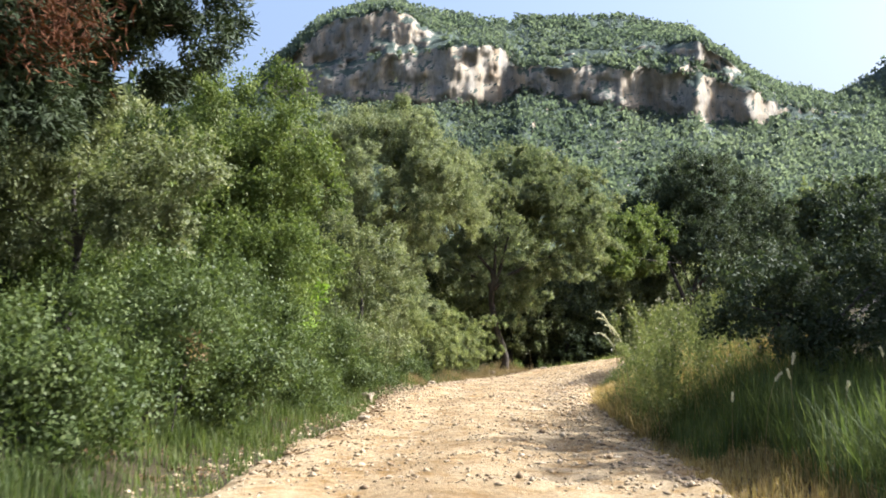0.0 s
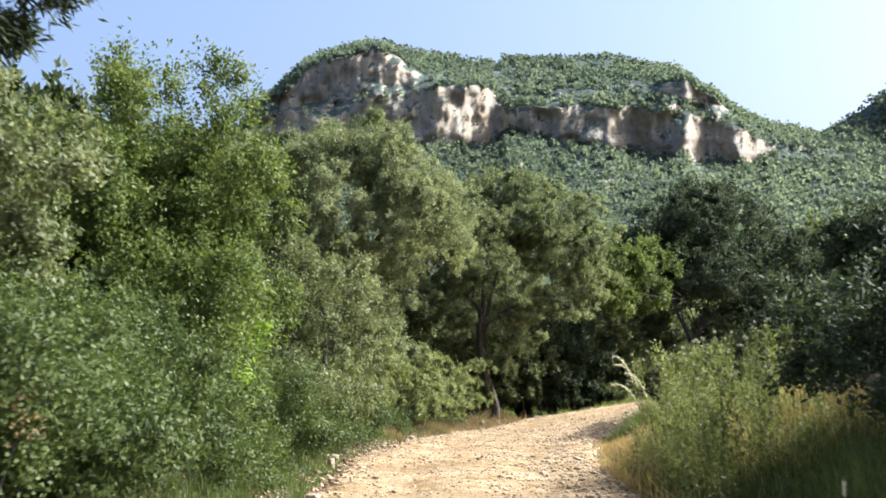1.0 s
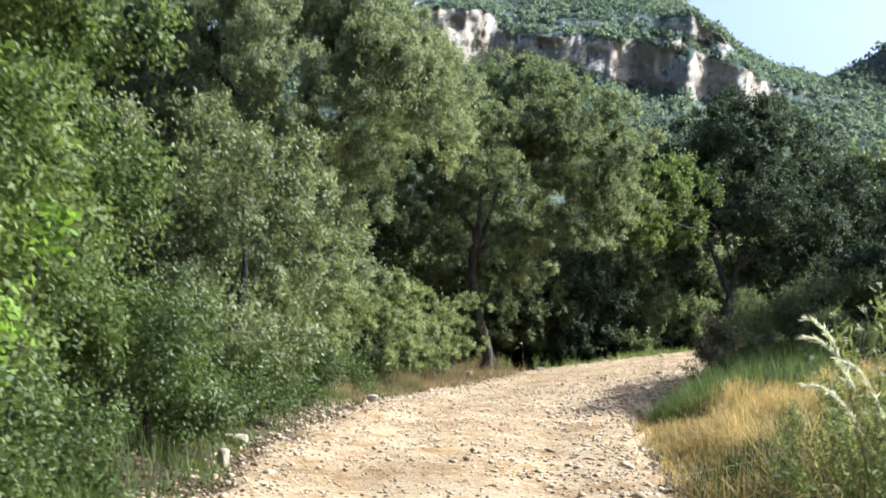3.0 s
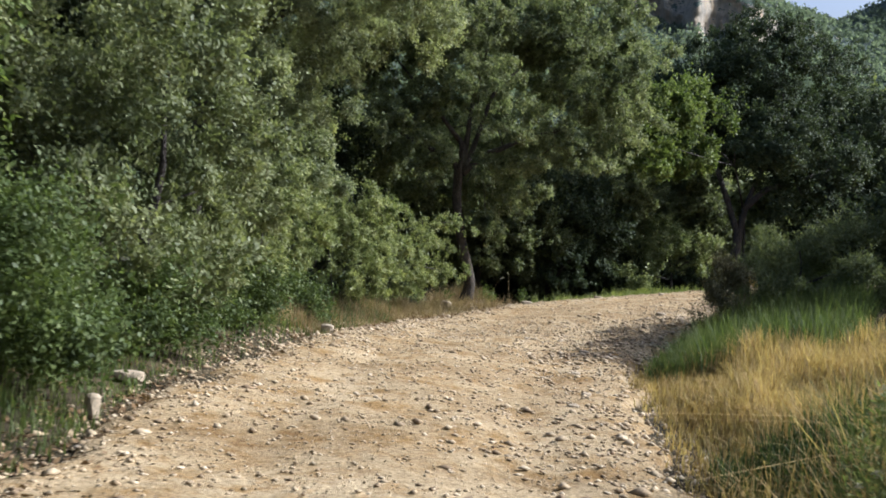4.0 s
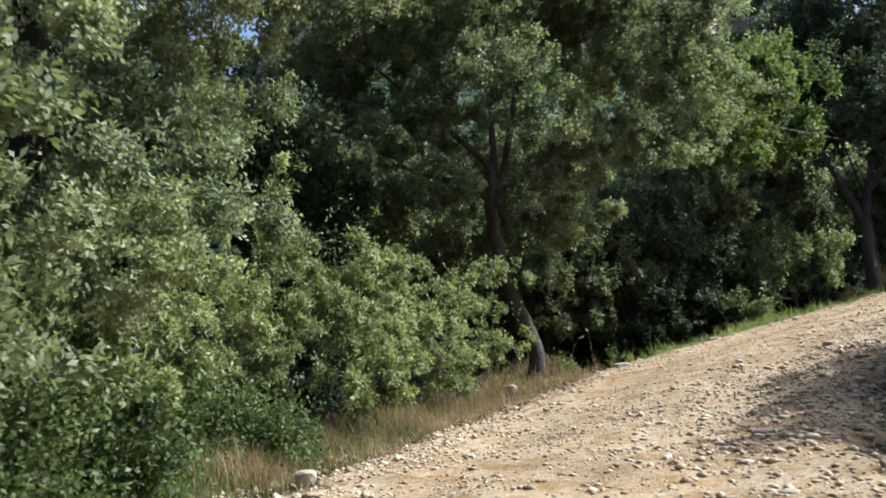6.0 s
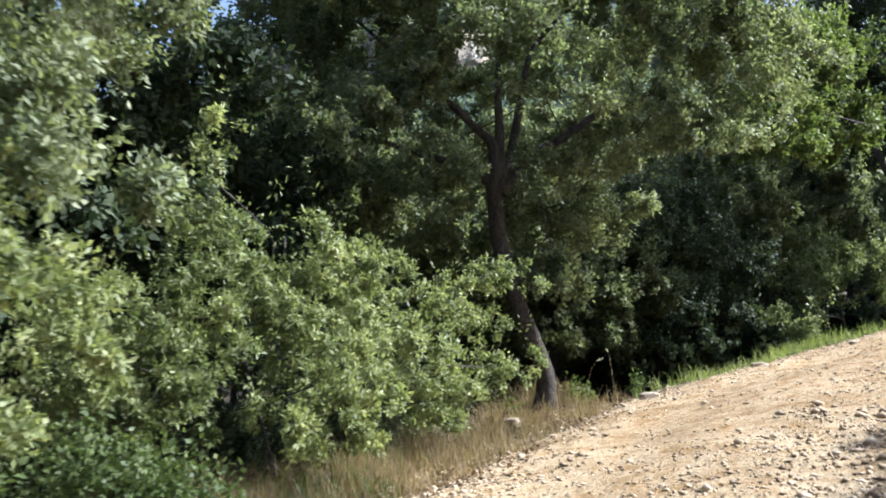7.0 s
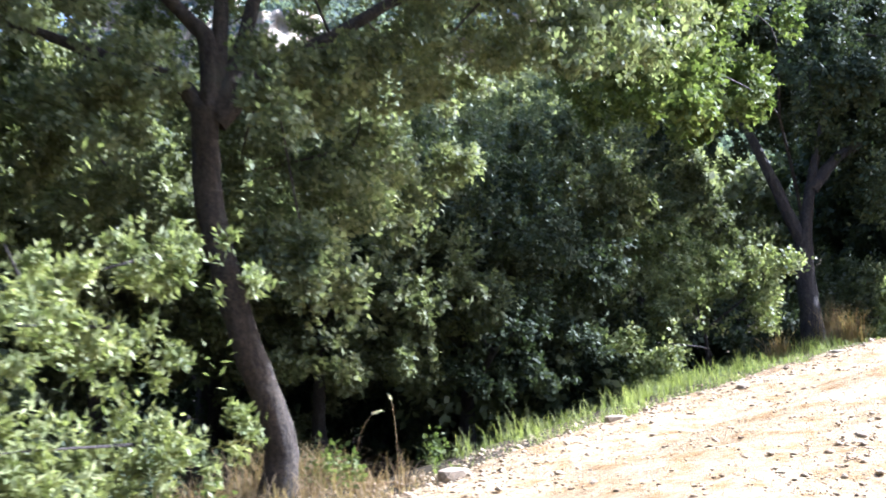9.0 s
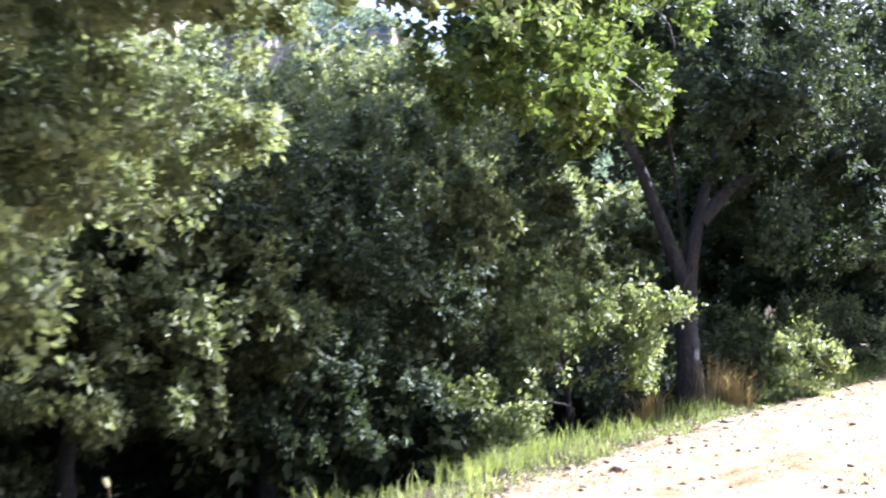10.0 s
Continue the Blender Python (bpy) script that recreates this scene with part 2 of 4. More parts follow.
def leaves(at, along, length, width, rng, fold=0.25, facing=None, oval=False):
    """Leaf blades: four corners each, folded along the midrib; facing: the way that their upper sides look. Returns vertices and faces."""
    n = len(at)
    along = unit(along)
    side = unit(np.cross(along, rng.normal(size=(n, 3)) if facing is None else facing + rng.normal(size=(n, 3)) * 0.38))
    up = np.cross(side, along)
    ln = length * rng.uniform(0.65, 1.25, (n, 1))
    wd = width * rng.uniform(0.7, 1.2, (n, 1)) / 2
    if oval:
        low, high = at + along * ln * 0.3 + up * wd * fold, at + along * ln * 0.68 + up * wd * fold * 0.8
        v = np.stack([at, low + side * wd * 0.9, high + side * wd * 0.8, at + along * ln, high - side * wd * 0.8, low - side * wd * 0.9], 1)
        k = np.arange(n)[:, None] * 6
        return v.reshape(-1, 3), np.concatenate([k + np.array([0, 1, 2, 3]), k + np.array([0, 3, 4, 5])])
    mid = at + along * ln * 0.45 + up * wd * fold
    v = np.stack([at, mid + side * wd, at + along * ln, mid - side * wd], 1)
    return v.reshape(-1, 3), np.arange(4 * n).reshape(n, 4)


def on_ball(n, rng):
    return unit(rng.normal(size=(n, 3)))


def crown_points(lobes, per_m2, rng, sprig=26, knobs=15, knob_size=0.35, inner=0.07, spread=0.1, droop=0.05, shoots=2.0):
    """Leaf places and directions: each lobe carries knobs, each knob sprigs, each sprig leaves."""
    at, along, facing = [], [], []
    for cx, cy, cz, rx, ry, rz in lobes:
        c, r = np.array([cx, cy, cz]), np.array([rx, ry, rz]) * 0.86
        p = 1.6
        area = 4 * math.pi * (((rx * ry) ** p + (rx * rz) ** p + (ry * rz) ** p) / 3) ** (1 / p)
        total = max(20, int(area * per_m2 / sprig))
        k = max(6, int(knobs * (0.6 + area / 30)))
        heart = on_ball(k, rng) * rng.uniform(0.62, 1.0, (k, 1))
        size = knob_size * rng.uniform(0.45, 1.2, (k, 1)) * min(1.0, (10 / area) ** 0.2 + 0.15)
        pick = rng.integers(0, k, total)
        out = on_ball(total, rng)
        flip = (out * (unit(heart[pick]) + np.array([0, 0, 0.55]))).sum(-1) < -0.1
        out[flip] *= -1
        pos = heart[pick] + out * size[pick] * rng.uniform(0.72, 1.1, (total, 1))
        deep = rng.random(total) < inner
        pos[deep] = on_ball(int(deep.sum()), rng) * rng.uniform(0.15, 0.65, (int(deep.sum()), 1))
        world_pos = c + pos * r
        way = unit(unit(pos) * 0.9 + out * 0.5 + rng.normal(size=pos.shape) * 0.35 + np.array([0, 0, 0.25 - droop]))
        step = rng.random((total, sprig, 1))
        a = world_pos[:, None] + way[:, None] * (step - 0.4) * spread * 2 + rng.normal(size=(total, sprig, 3)) * spread * 0.33
        d = way[:, None] * 0.6 + rng.normal(size=(total, sprig, 3)) * 0.9 - np.array([0, 0, droop])
        at.append(a.reshape(-1, 3))
        along.append(d.reshape(-1, 3))
        m = int(area * shoots)
        tip_way = on_ball(m, rng)
        tip_way[:, 2] = np.abs(tip_way[:, 2]) * 0.9 + 0.1
        root_at = c + tip_way * r * rng.uniform(0.85, 1.1, (m, 1))
        grow = unit(tip_way + np.array([0, 0, 0.6]) + rng.normal(size=(m, 3)) * 0.3) * rng.uniform(0.2, 0.55, (m, 1))
        s = rng.random((m, 16, 1))
        at.append((root_at[:, None] + grow[:, None] * s + rng.normal(size=(m, 16, 3)) * 0.035).reshape(-1, 3))
        along.append((unit(grow)[:, None] * 0.5 + rng.normal(size=(m, 16, 3)) * 0.7).reshape(-1, 3))
        facing.append(np.repeat(unit(tip_way + np.array([0, 0, 0.5])), 16, 0))
        out_way = unit(unit(pos) * 0.5 + out + np.array([0, 0, 0.55]))
        facing.insert(-1, np.repeat(out_way, sprig, 0))
    return np.concatenate(at), np.concatenate(along), np.concatenate(facing)


def tube(points, radii, sides=8, rough=0.0, rng=None):
    """A tapered limb through points, smoothed."""
    p = np.array(points, float)
    r = np.array(radii, float)
    s, q = np.linspace(0, 1, len(p)), np.linspace(0, 1, (len(p) - 1) * 5 + 1)
    p = np.stack([np.interp(q, s, p[:, i]) for i in range(3)], 1)
    r = np.interp(q, s, r)
    for _ in range(3):
        p[1:-1] = (p[:-2] + 2 * p[1:-1] + p[2:]) / 4
    t = unit(np.gradient(p, axis=0))
    a = unit(np.cross(t, np.array([0.31, 0.95, 0.05])))
    b = np.cross(t, a)
    ang = np.linspace(0, 2 * math.pi, sides, endpoint=False)
    rr = r[:, None] * (1 + (rng.normal(size=(len(p), sides)) * rough if rng is not None else 0))
    v = p[:, None] + (a[:, None] * np.cos(ang)[:, None] + b[:, None] * np.sin(ang)[:, None]) * rr[..., None]
    i, j = np.meshgrid(np.arange(len(p) - 1), np.arange(sides), indexing="ij")
    k = (j + 1) % sides
    f = np.stack([i * sides + j, i * sides + k, (i + 1) * sides + k, (i + 1) * sides + j], -1).reshape(-1, 4)
    return v.reshape(-1, 3), f


def clumps(lobes, n, rng, heart=0.5):
    """Breaks each lobe up into rounded tufts over its surface, with a smaller heart."""
    out = []
    for x, y, z, rx, ry, rz in lobes:
        r = np.array([rx, ry, rz])
        k = max(4, int(n * (rx * ry * rz) ** 0.5))
        way = on_ball(k * 6, rng)
        way = way[way[:, 2] > -0.45]
        keep = []
        for w in way:
            if len(keep) < k and all(np.linalg.norm(w - q) > 1.9 / k ** 0.5 for q in keep):
                keep.append(w)
        for w in keep:
            if rng.random() < 0.15 and len(keep) > 6:
                continue
            c = np.array([x, y, z]) + w * r * rng.uniform(0.66, 1.0)
            s = rng.uniform(0.24, 0.54) * min(1.0, (9.0 / k) ** 0.35)
            out.append((*c, *(r * s * np.array([1.05, 1.05, 0.85]) + 0.06)))
        out.append((x, y, z, *(r * heart)))
    return out


def plant(name, base, lobes, label, category, leaf, bark, seed, per_m2=800, size=0.085, width=0.05, trunk=None, radius=0.12, group="", oval=False, limbs=(), clump=0, snug=1.0, heart=0.5, **look_of):
    """A tree or shrub: trunk, a limb to each lobe, and a crown of leaves."""
    rng = np.random.default_rng(seed)
    b = np.array(base, float)
    root = thing(name, base, label, category, group)
    path = [np.array(q, float) - b for q in (trunk or [base, tuple(b + (np.array(lobes[0][:3]) - b) * 0.75)])]
    path[0] = path[0] - np.array([0, 0, 0.12])
    radii = np.linspace(radius, radius * (0.85 if limbs else 0.55), len(path))
    radii[0] *= 1.4
    if len(radii) > 4:
        radii[1] *= 1.12
    v, f = tube(path, radii, 10, 0.05, rng)
    part("trunk", quick_mesh("trunk", v, f, bark, True), root)
    forks = []
    for way in limbs:
        path_of = [np.array(q, float) - b for q in way]
        v, f = tube(path_of, np.linspace(radius * 0.66, radius * 0.2, len(way)), 8, 0.06, rng)
        part("limb", quick_mesh("limb", v, f, bark, True), root)
    for n, lobe in enumerate(lobes):
        c = np.array(lobe[:3]) - b
        start = path[-1] if c[2] > path[-1][2] - 0.3 else path[-1] * 0.5 + path[0] * 0.5
        near = [q for q in forks if q[2] < c[2] + lobe[5] * 0.4]
        if n > 2 and near:
            start = min(near, key=lambda q: np.linalg.norm(q - c))
        tip = c + np.array([0, 0, lobe[5] * 0.45])
        bend = start * 0.5 + tip * 0.5 + rng.normal(size=3) * 0.22 + np.array([0, 0, 0.3 if tip[2] > 2.5 else 0.0])
        thick = radius * (0.55 if n < 3 else 0.25) * (0.4 if limbs else 1.0)
        if limbs:
            start = min((np.array(q) - b for way in limbs for q in way[1:]), key=lambda q: np.linalg.norm(q - tip))
            bend = start * 0.5 + tip * 0.5 + rng.normal(size=3) * 0.2
        forks.append(bend)
        v, f = tube([start, bend, tip], [thick, thick * 0.6, 0.01], 6, 0.05, rng)
        limb = part("limb", quick_mesh("limb", v, f, bark, True), root)
        tufts = clumps([(*lobe[:3], *(np.array(lobe[3:]) * snug))], clump, rng, heart) if clump else [lobe]
        at, along, facing = crown_points([(*(np.array(q[:3]) - b), *q[3:]) for q in tufts], per_m2, rng, **look_of)
        v, f = leaves(at, along, size, width, rng, 0.25, facing, oval)
        part("foliage", quick_mesh("foliage", v, f, leaf), limb)
    return root


# ---- the lie of the land ----
LEFT = [(-2.4, -8), (-2.3, 5), (-2.15, 11), (-2.05, 18), (-2.1, 24), (-1.64, 28.3), (-0.85, 31), (0.15, 34.9), (1.35, 36.9), (2.9, 38.6), (4.6, 40.2), (7, 42.3), (11, 45), (18, 48)]
RIGHT = [(1.8, -8), (1.75, 5), (1.7, 11), (1.65, 18), (1.55, 22), (2.3, 28), (3.2, 31), (4.4, 33.2), (5.4, 34.8), (6.5, 36.2), (8, 37.8), (10, 39.5), (13.5, 42), (20, 45)]
STEPS = 420


def smooth_line(points):
    p = np.array(points, float)
    s, q = np.linspace(0, 1, len(p)), np.linspace(0, 1, STEPS)
    out = np.stack([np.interp(q, s, p[:, i]) for i in (0, 1)], 1)
    for _ in range(160):
        out[1:-1] = (out[:-2] + 2 * out[1:-1] + out[2:]) / 4
    return out


EDGE_L, EDGE_R = smooth_line(LEFT), smooth_line(RIGHT)
MID, HALF = (EDGE_L + EDGE_R) / 2, np.linalg.norm(EDGE_R - EDGE_L, axis=1) / 2
ACROSS = unit(EDGE_R - EDGE_L)


def beside(x, y):
    """How far places lie past the track's left and right edge (minus: on the track)."""
    x, y = np.atleast_1d(np.asarray(x, float)), np.atleast_1d(np.asarray(y, float))
    left, right = np.empty(len(x)), np.empty(len(x))
    for i in range(0, len(x), 20000):
        d = np.stack([x[i:i + 20000], y[i:i + 20000]], 1)[:, None] - MID[None]
        k = (d ** 2).sum(-1).argmin(1)
        off = (d[np.arange(len(k)), k] * ACROSS[k]).sum(-1)
        left[i:i + 20000], right[i:i + 20000] = -off - HALF[k], off - HALF[k]
    return left, right


def ease(v):
    v = np.clip(v, 0, 1)
    return v * v * (3 - 2 * v)


def waves(x, y, seed, scale, octaves=4):
    """Smooth uneven ground from turned sines."""
    rng = np.random.default_rng(seed)
    out, amp = 0, 1.0
    for _ in range(octaves):
        for _ in range(3):
            t, ph = rng.uniform(0, 2 * math.pi, 2)
            out = out + amp * np.sin((x * math.cos(t) + y * math.sin(t)) / scale * 2 * math.pi + ph + 1.3 * np.sin((x * math.sin(t) - y * math.cos(t)) / scale * 3.1 + ph)) / 3
        amp, scale = amp * 0.5, scale * 0.47
    return out


def lie(x, y):
    """The ground's height."""
    x, y = np.atleast_1d(np.asarray(x, float)), np.atleast_1d(np.asarray(y, float))
    left, right = beside(x, y)
    z = -1.2 + 0.115 * np.clip(x, 0, 14) * ease((y - 28) / 6)
    z = z + np.minimum(0.85, 0.24 * np.clip(right - 0.1, 0, None)) * ease((y - 6) / 10)
    z = z + np.minimum(0.25, 0.25 * np.clip(left - 0.1, 0, 1)) * (1 - ease((y - 27) / 4))
    z = z - np.minimum(0.8, 0.3 * np.clip(left - 0.7, 0, None)) * ease((y - 32) / 4)
    z = z + 0.05 * waves(x, y, 3, 2.3) * np.clip(np.maximum(left, right) + 0.2, 0, 1)
    z = z + 0.2 * np.exp(-((x - 0.1) ** 2 + (y - 36.3) ** 2) / 0.7) * ease(left / 0.5)
    far = np.hypot(x, y - 20)
    return z + ease((far - 60) / 200) * 3.0


def height(x, y):
    return float(lie(x, y)[0])


def grid(xs, ys, zf):
    x, y = np.meshgrid(xs, ys)
    v = np.stack([x.ravel(), y.ravel(), zf(x.ravel(), y.ravel())], 1)
    w = len(xs)
    i, j = np.meshgrid(np.arange(len(ys) - 1), np.arange(w - 1), indexing="ij")
    a = i * w + j
    return v, np.stack([a, a + 1, a + w + 1, a + w], -1).reshape(-1, 4)


far_steps = np.array([0.5, 1.2, 2.5, 5, 10, 20, 40, 80, 160, 320, 700, 1500, 3000])
xs = np.concatenate([-8 - far_steps[::-1], np.arange(-8, 14.01, 0.2), 14 + far_steps])
ys = np.concatenate([-6 - far_steps[::-1], np.arange(-6, 50.01, 0.2), 50 + far_steps])
v, f = grid(xs, ys, lie)
tagged(new("ground", quick_mesh("ground", v, f, SOIL, True)), "brown soil with leaf litter and dry grass", "ground", kind="structure")


def track_height(x, y, u):
    """The track's surface; u runs from -1 at its left edge to 1 at its right."""
    ruts = -0.035 * (np.exp(-((np.abs(u) - 0.45) / 0.16) ** 2)) + 0.02 * np.exp(-(u / 0.2) ** 2)
    edge = 0.15 * ease((np.abs(u) - 0.92 - 0.07 * waves(x, y, 9, 1.7)) / 0.16)
    return lie(x, y) + 0.075 + ruts + 0.02 * waves(x, y, 5, 1.1) + 0.008 * waves(x, y, 6, 0.23) - edge


def track_mesh():
    lanes = 41
    u = np.linspace(-1.12, 1.12, lanes)
    p = MID[:, None] + ACROSS[:, None] * (u[None, :] * HALF[:, None])[..., None]
    x, y = p[..., 0].ravel(), p[..., 1].ravel()
    uu = np.tile(u, STEPS)
    z = track_height(x, y, uu)
    i, j = np.meshgrid(np.arange(STEPS - 1), np.arange(lanes - 1), indexing="ij")
    a = i * lanes + j
    return np.stack([x, y, z], 1), np.stack([a, a + 1, a + lanes + 1, a + lanes], -1).reshape(-1, 4)


v, f = track_mesh()
tagged(new("road", quick_mesh("road", v, f, TRACK, True)), "pale stony dirt track with loose limestone gravel", "road", kind="structure")

# ---- the mountain ----
# Across, and heights as they would be 520 m away: the skyline, then foot and brow of the cliffs and of the upper tier.
RIDGE = [(-420, 62), (-300, 72), (-200, 88), (-146, 100), (-110, 111.8), (-102, 123), (-92, 131), (-81, 142.5), (-67, 147), (-56.6, 150.6), (-46.4, 150), (-31, 145.8), (-16, 143.8), (-3.5, 140.4), (9, 142.6), (24, 142.2), (39, 142.6), (54, 142.6), (69, 140.2), (84, 136.6), (92.5, 128.4), (100, 124.4), (110.6, 116.7), (120.4, 112.3), (132.5, 109.6), (145, 106.5), (151, 108.7), (157, 113.6), (174, 125.5), (205, 146), (260, 158), (420, 160)]
FOOT = [(-150, 96), (-104, 106), (-67, 103.5), (-31, 101.5), (-1, 101.5), (5, 105), (10, 109), (29, 104), (49, 100.5), (65, 97.3), (95, 93.5), (110, 91.5), (120, 95), (150, 94)]
BROW = [(-150, 99), (-104, 113), (-92, 119), (-69, 120.5), (-51, 124.8), (-31, 127.7), (-16, 129.8), (-1, 130.2), (5, 119), (10, 117.5), (17, 121), (34, 119.4), (54, 119), (75, 116.5), (95, 114.5), (110, 108.5), (120, 101), (150, 97)]
LEDGE = [(-150, 100), (-104, 116), (-81, 122), (-67, 123), (-51, 127.5), (-41, 130), (-31, 131), (-1, 131.5), (10, 121), (40, 123), (77, 123.6), (95, 118), (107, 114), (120, 104), (150, 98)]
UPPER = [(-150, 101), (-104, 118), (-92, 127), (-80, 139), (-67, 143.5), (-51, 146.5), (-41, 144), (-31, 135), (-16, 133), (-1, 133), (10, 124), (40, 127), (70, 128), (77, 129.3), (87, 131.5), (95, 126.7), (107, 116), (120, 106), (150, 99)]
SET_BACK = [(-150, 14), (-109, 10), (-87, 3), (-56, -3), (-21, -5), (-11, 1), (-3, 6), (6.5, 13), (10, 4), (17, 0), (53, -5), (64, 8), (69, 5), (87.7, -4), (96, 8), (100, 5), (110, -1), (121, 14), (150, 14)]


def mountain_mesh():
    cols, rows_ = 620, 170
    x0 = np.linspace(-300, 330, cols)

    def along(line, blur):
        y = np.interp(x0, *np.array(line, float).T)
        return np.convolve(np.pad(y, blur, "edge"), np.ones(2 * blur + 1) / (2 * blur + 1), "valid")

    top = along(RIDGE, 2) + 0.5 * waves(x0, 0 * x0, 21, 14) + 0.3 * waves(x0, 0 * x0, 22, 5) - 1.6
    rough = 1.2 * waves(x0, 0 * x0, 24, 26) + 0.7 * waves(x0, 0 * x0, 25, 8)
    foot, brow, ledge, upper = along(FOOT, 3) + rough * 0.6, along(BROW, 2) + rough, along(LEDGE, 2) + rough * 0.7, along(UPPER, 2) + rough * 0.7
    upper = np.minimum(upper, top - 1.0)
    ledge = np.minimum(ledge, upper - 0.6)
    brow = np.minimum(brow, ledge - 0.6)
    foot = np.minimum(foot, brow - 0.6)
    wall = np.clip((brow - foot) / 9.0, 0, 1)
    tier = np.clip((upper - ledge) / 6.0, 0, 1)
    back = along(SET_BACK, 1)
    knots_v = np.array([0.0, 0.3, 0.42, 0.62, 0.67, 0.82, 0.94, 1.0])
    ky = [170 + 0 * x0, 350 + 0 * x0, 430 + back, 433 + back + 14 * (1 - wall), 451 - 11 * tier + back * 0.7, 454 - 10 * tier + back * 0.6 + 20 * (1 - tier), 520 + 0 * x0, 600 + 0 * x0]
    kh = [18 + 0 * x0, foot * 0.72, foot, brow, ledge, upper, top, top - 30]
    vs = np.linspace(0, 1, rows_)
    yy = np.stack([np.interp(vs, knots_v, [q[i] for q in ky]) for i in range(cols)], 1)
    hh = np.stack([np.interp(vs, knots_v, [q[i] for q in kh]) for i in range(cols)], 1)
    xx = np.tile(x0, (rows_, 1))
    cliff = np.exp(-((vs - 0.52) / 0.085) ** 4)[:, None] * wall + np.exp(-((vs - 0.745) / 0.06) ** 4)[:, None] * tier
    # upright columns and clefts on the faces, and thin beds across them
    col = np.abs(waves(xx, hh * 0.25, 31, 26)) * 3.2 + np.abs(waves(xx, hh * 0.3, 32, 9)) * 1.6 + 0.5 * np.abs(waves(xx, hh * 0.4, 37, 3.5))
    bed = 0.25 * np.tanh(3 * np.sin(hh / 1.9 + 1.5 * waves(xx, hh, 38, 50)))
    yy = yy + cliff * (col - 2.0 + bed + 1.8 * waves(xx, hh, 33, 26) + 1.0 * waves(xx, hh * 0.3, 39, 11))
    soft = (1 - np.clip(cliff, 0, 1)) * ease((vs - 0.02) / 0.1)[:, None] * (1 - ease((vs - 0.9) / 0.03))[:, None]
    yy = yy + soft * (6 * waves(xx, hh, 34, 40) + 2.5 * waves(xx, hh, 35, 14))
    far_off = (yy - 3.6) / 516.4
    v = np.stack([xx * np.clip(far_off, 0.55, None), yy, 0.1 + hh * far_off], -1)
    i, j = np.meshgrid(np.arange(rows_ - 1), np.arange(cols - 1), indexing="ij")
    a = i * cols + j
    return v, np.stack([a, a + 1, a + cols + 1, a + cols], -1).reshape(-1, 4), cliff


v, f, cliff = mountain_mesh()
tagged(new("mountain", quick_mesh("mountain", v.reshape(-1, 3), f, MOUNTAIN)), "hazy limestone mountain with cliff bands and pine scrub", "mountain", kind="structure")


def hillside_wood(v, cliff):
    """Round-headed pines and oaks all over the slopes and ledges, in one mesh."""
    rng = np.random.default_rng(40)
    rows_, cols = v.shape[:2]
    du, dv = np.gradient(v, axis=1), np.gradient(v, axis=0)
    ok = np.argwhere((cliff < 0.3) & ~((np.abs(np.arange(rows_)[:, None] / rows_ - 0.645) < 0.035) & (v[..., 0] < -22) & (v[..., 0] > -85)) & (np.arange(rows_)[:, None] < rows_ * 0.95))
    at_x, dist = v[ok[:, 0], ok[:, 1], 0], v[ok[:, 0], ok[:, 1], 1]
    w = np.linalg.norm(np.cross(du, dv), axis=-1)[ok[:, 0], ok[:, 1]] * np.clip(450 / dist, 0.6, 2.2) * (dist > 280)
    w = w * np.clip(0.9 + 0.6 * waves(at_x, dist, 41, 45), 0.35, 2)
    pick = ok[rng.choice(len(ok), 24000, p=w / w.sum())]
    at = v[pick[:, 0], pick[:, 1]] + rng.normal(size=(len(pick), 3)) * np.array([0.9, 0.9, 0])
    size = rng.uniform(0.7, 1.5, (len(at), 1)) * np.where(rng.random((len(at), 1)) < 0.1, 1.5, 1)
    blades = 12
    out = on_ball(len(at) * blades, rng).reshape(len(at), blades, 3) * np.array([1.0, 1.0, 0.9])
    pos = at[:, None] + np.array([0, 0, 0.9]) * size[:, None] + out * size[:, None] * rng.uniform(0.65, 1.0, (len(at), blades, 1))
    flat = pos.reshape(-1, 3)
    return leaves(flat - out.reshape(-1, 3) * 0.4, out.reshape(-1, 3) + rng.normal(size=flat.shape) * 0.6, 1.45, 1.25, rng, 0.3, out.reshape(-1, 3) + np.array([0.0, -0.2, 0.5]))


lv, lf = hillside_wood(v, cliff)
tagged(new("hillside_wood", quick_mesh("hillside_wood", lv, lf, HAZED_LEAF)), "pine and oak scrub covering the mountain slopes, haze in its blue-green colour", "woodland", kind="stuff")

# ---- trees along the left of the track ----
plant("pine", (-5.2, 10.2, height(-5.2, 10.2)), [(-3.9, 10.2, 3.2, 1.2, 1.1, 1.3), (-3.3, 11.0, 3.1, 0.85, 0.8, 0.75), (-4.6, 10.1, 2.7, 1.2, 1.1, 1.4), (-5.6, 10.4, 4.2, 1.4, 1.3, 1.4), (-3.0, 10.2, 3.6, 0.8, 0.7, 0.7), (-3.5, 10.4, 2.6, 0.75, 0.7, 0.6), (-4.3, 9.6, 2.1, 0.8, 0.8, 0.7)],
      "dark green pine tree overhanging the track", "tree", NEEDLE, BARK_DARK, 11, 1900, 0.095, 0.022, radius=0.16, trunk=[(-5.2, 10.2, height(-5.2, 10.2)), (-5.3, 10.3, 1.2), (-5.1, 10.2, 3.4), (-4.8, 10.3, 5.0)], sprig=18)
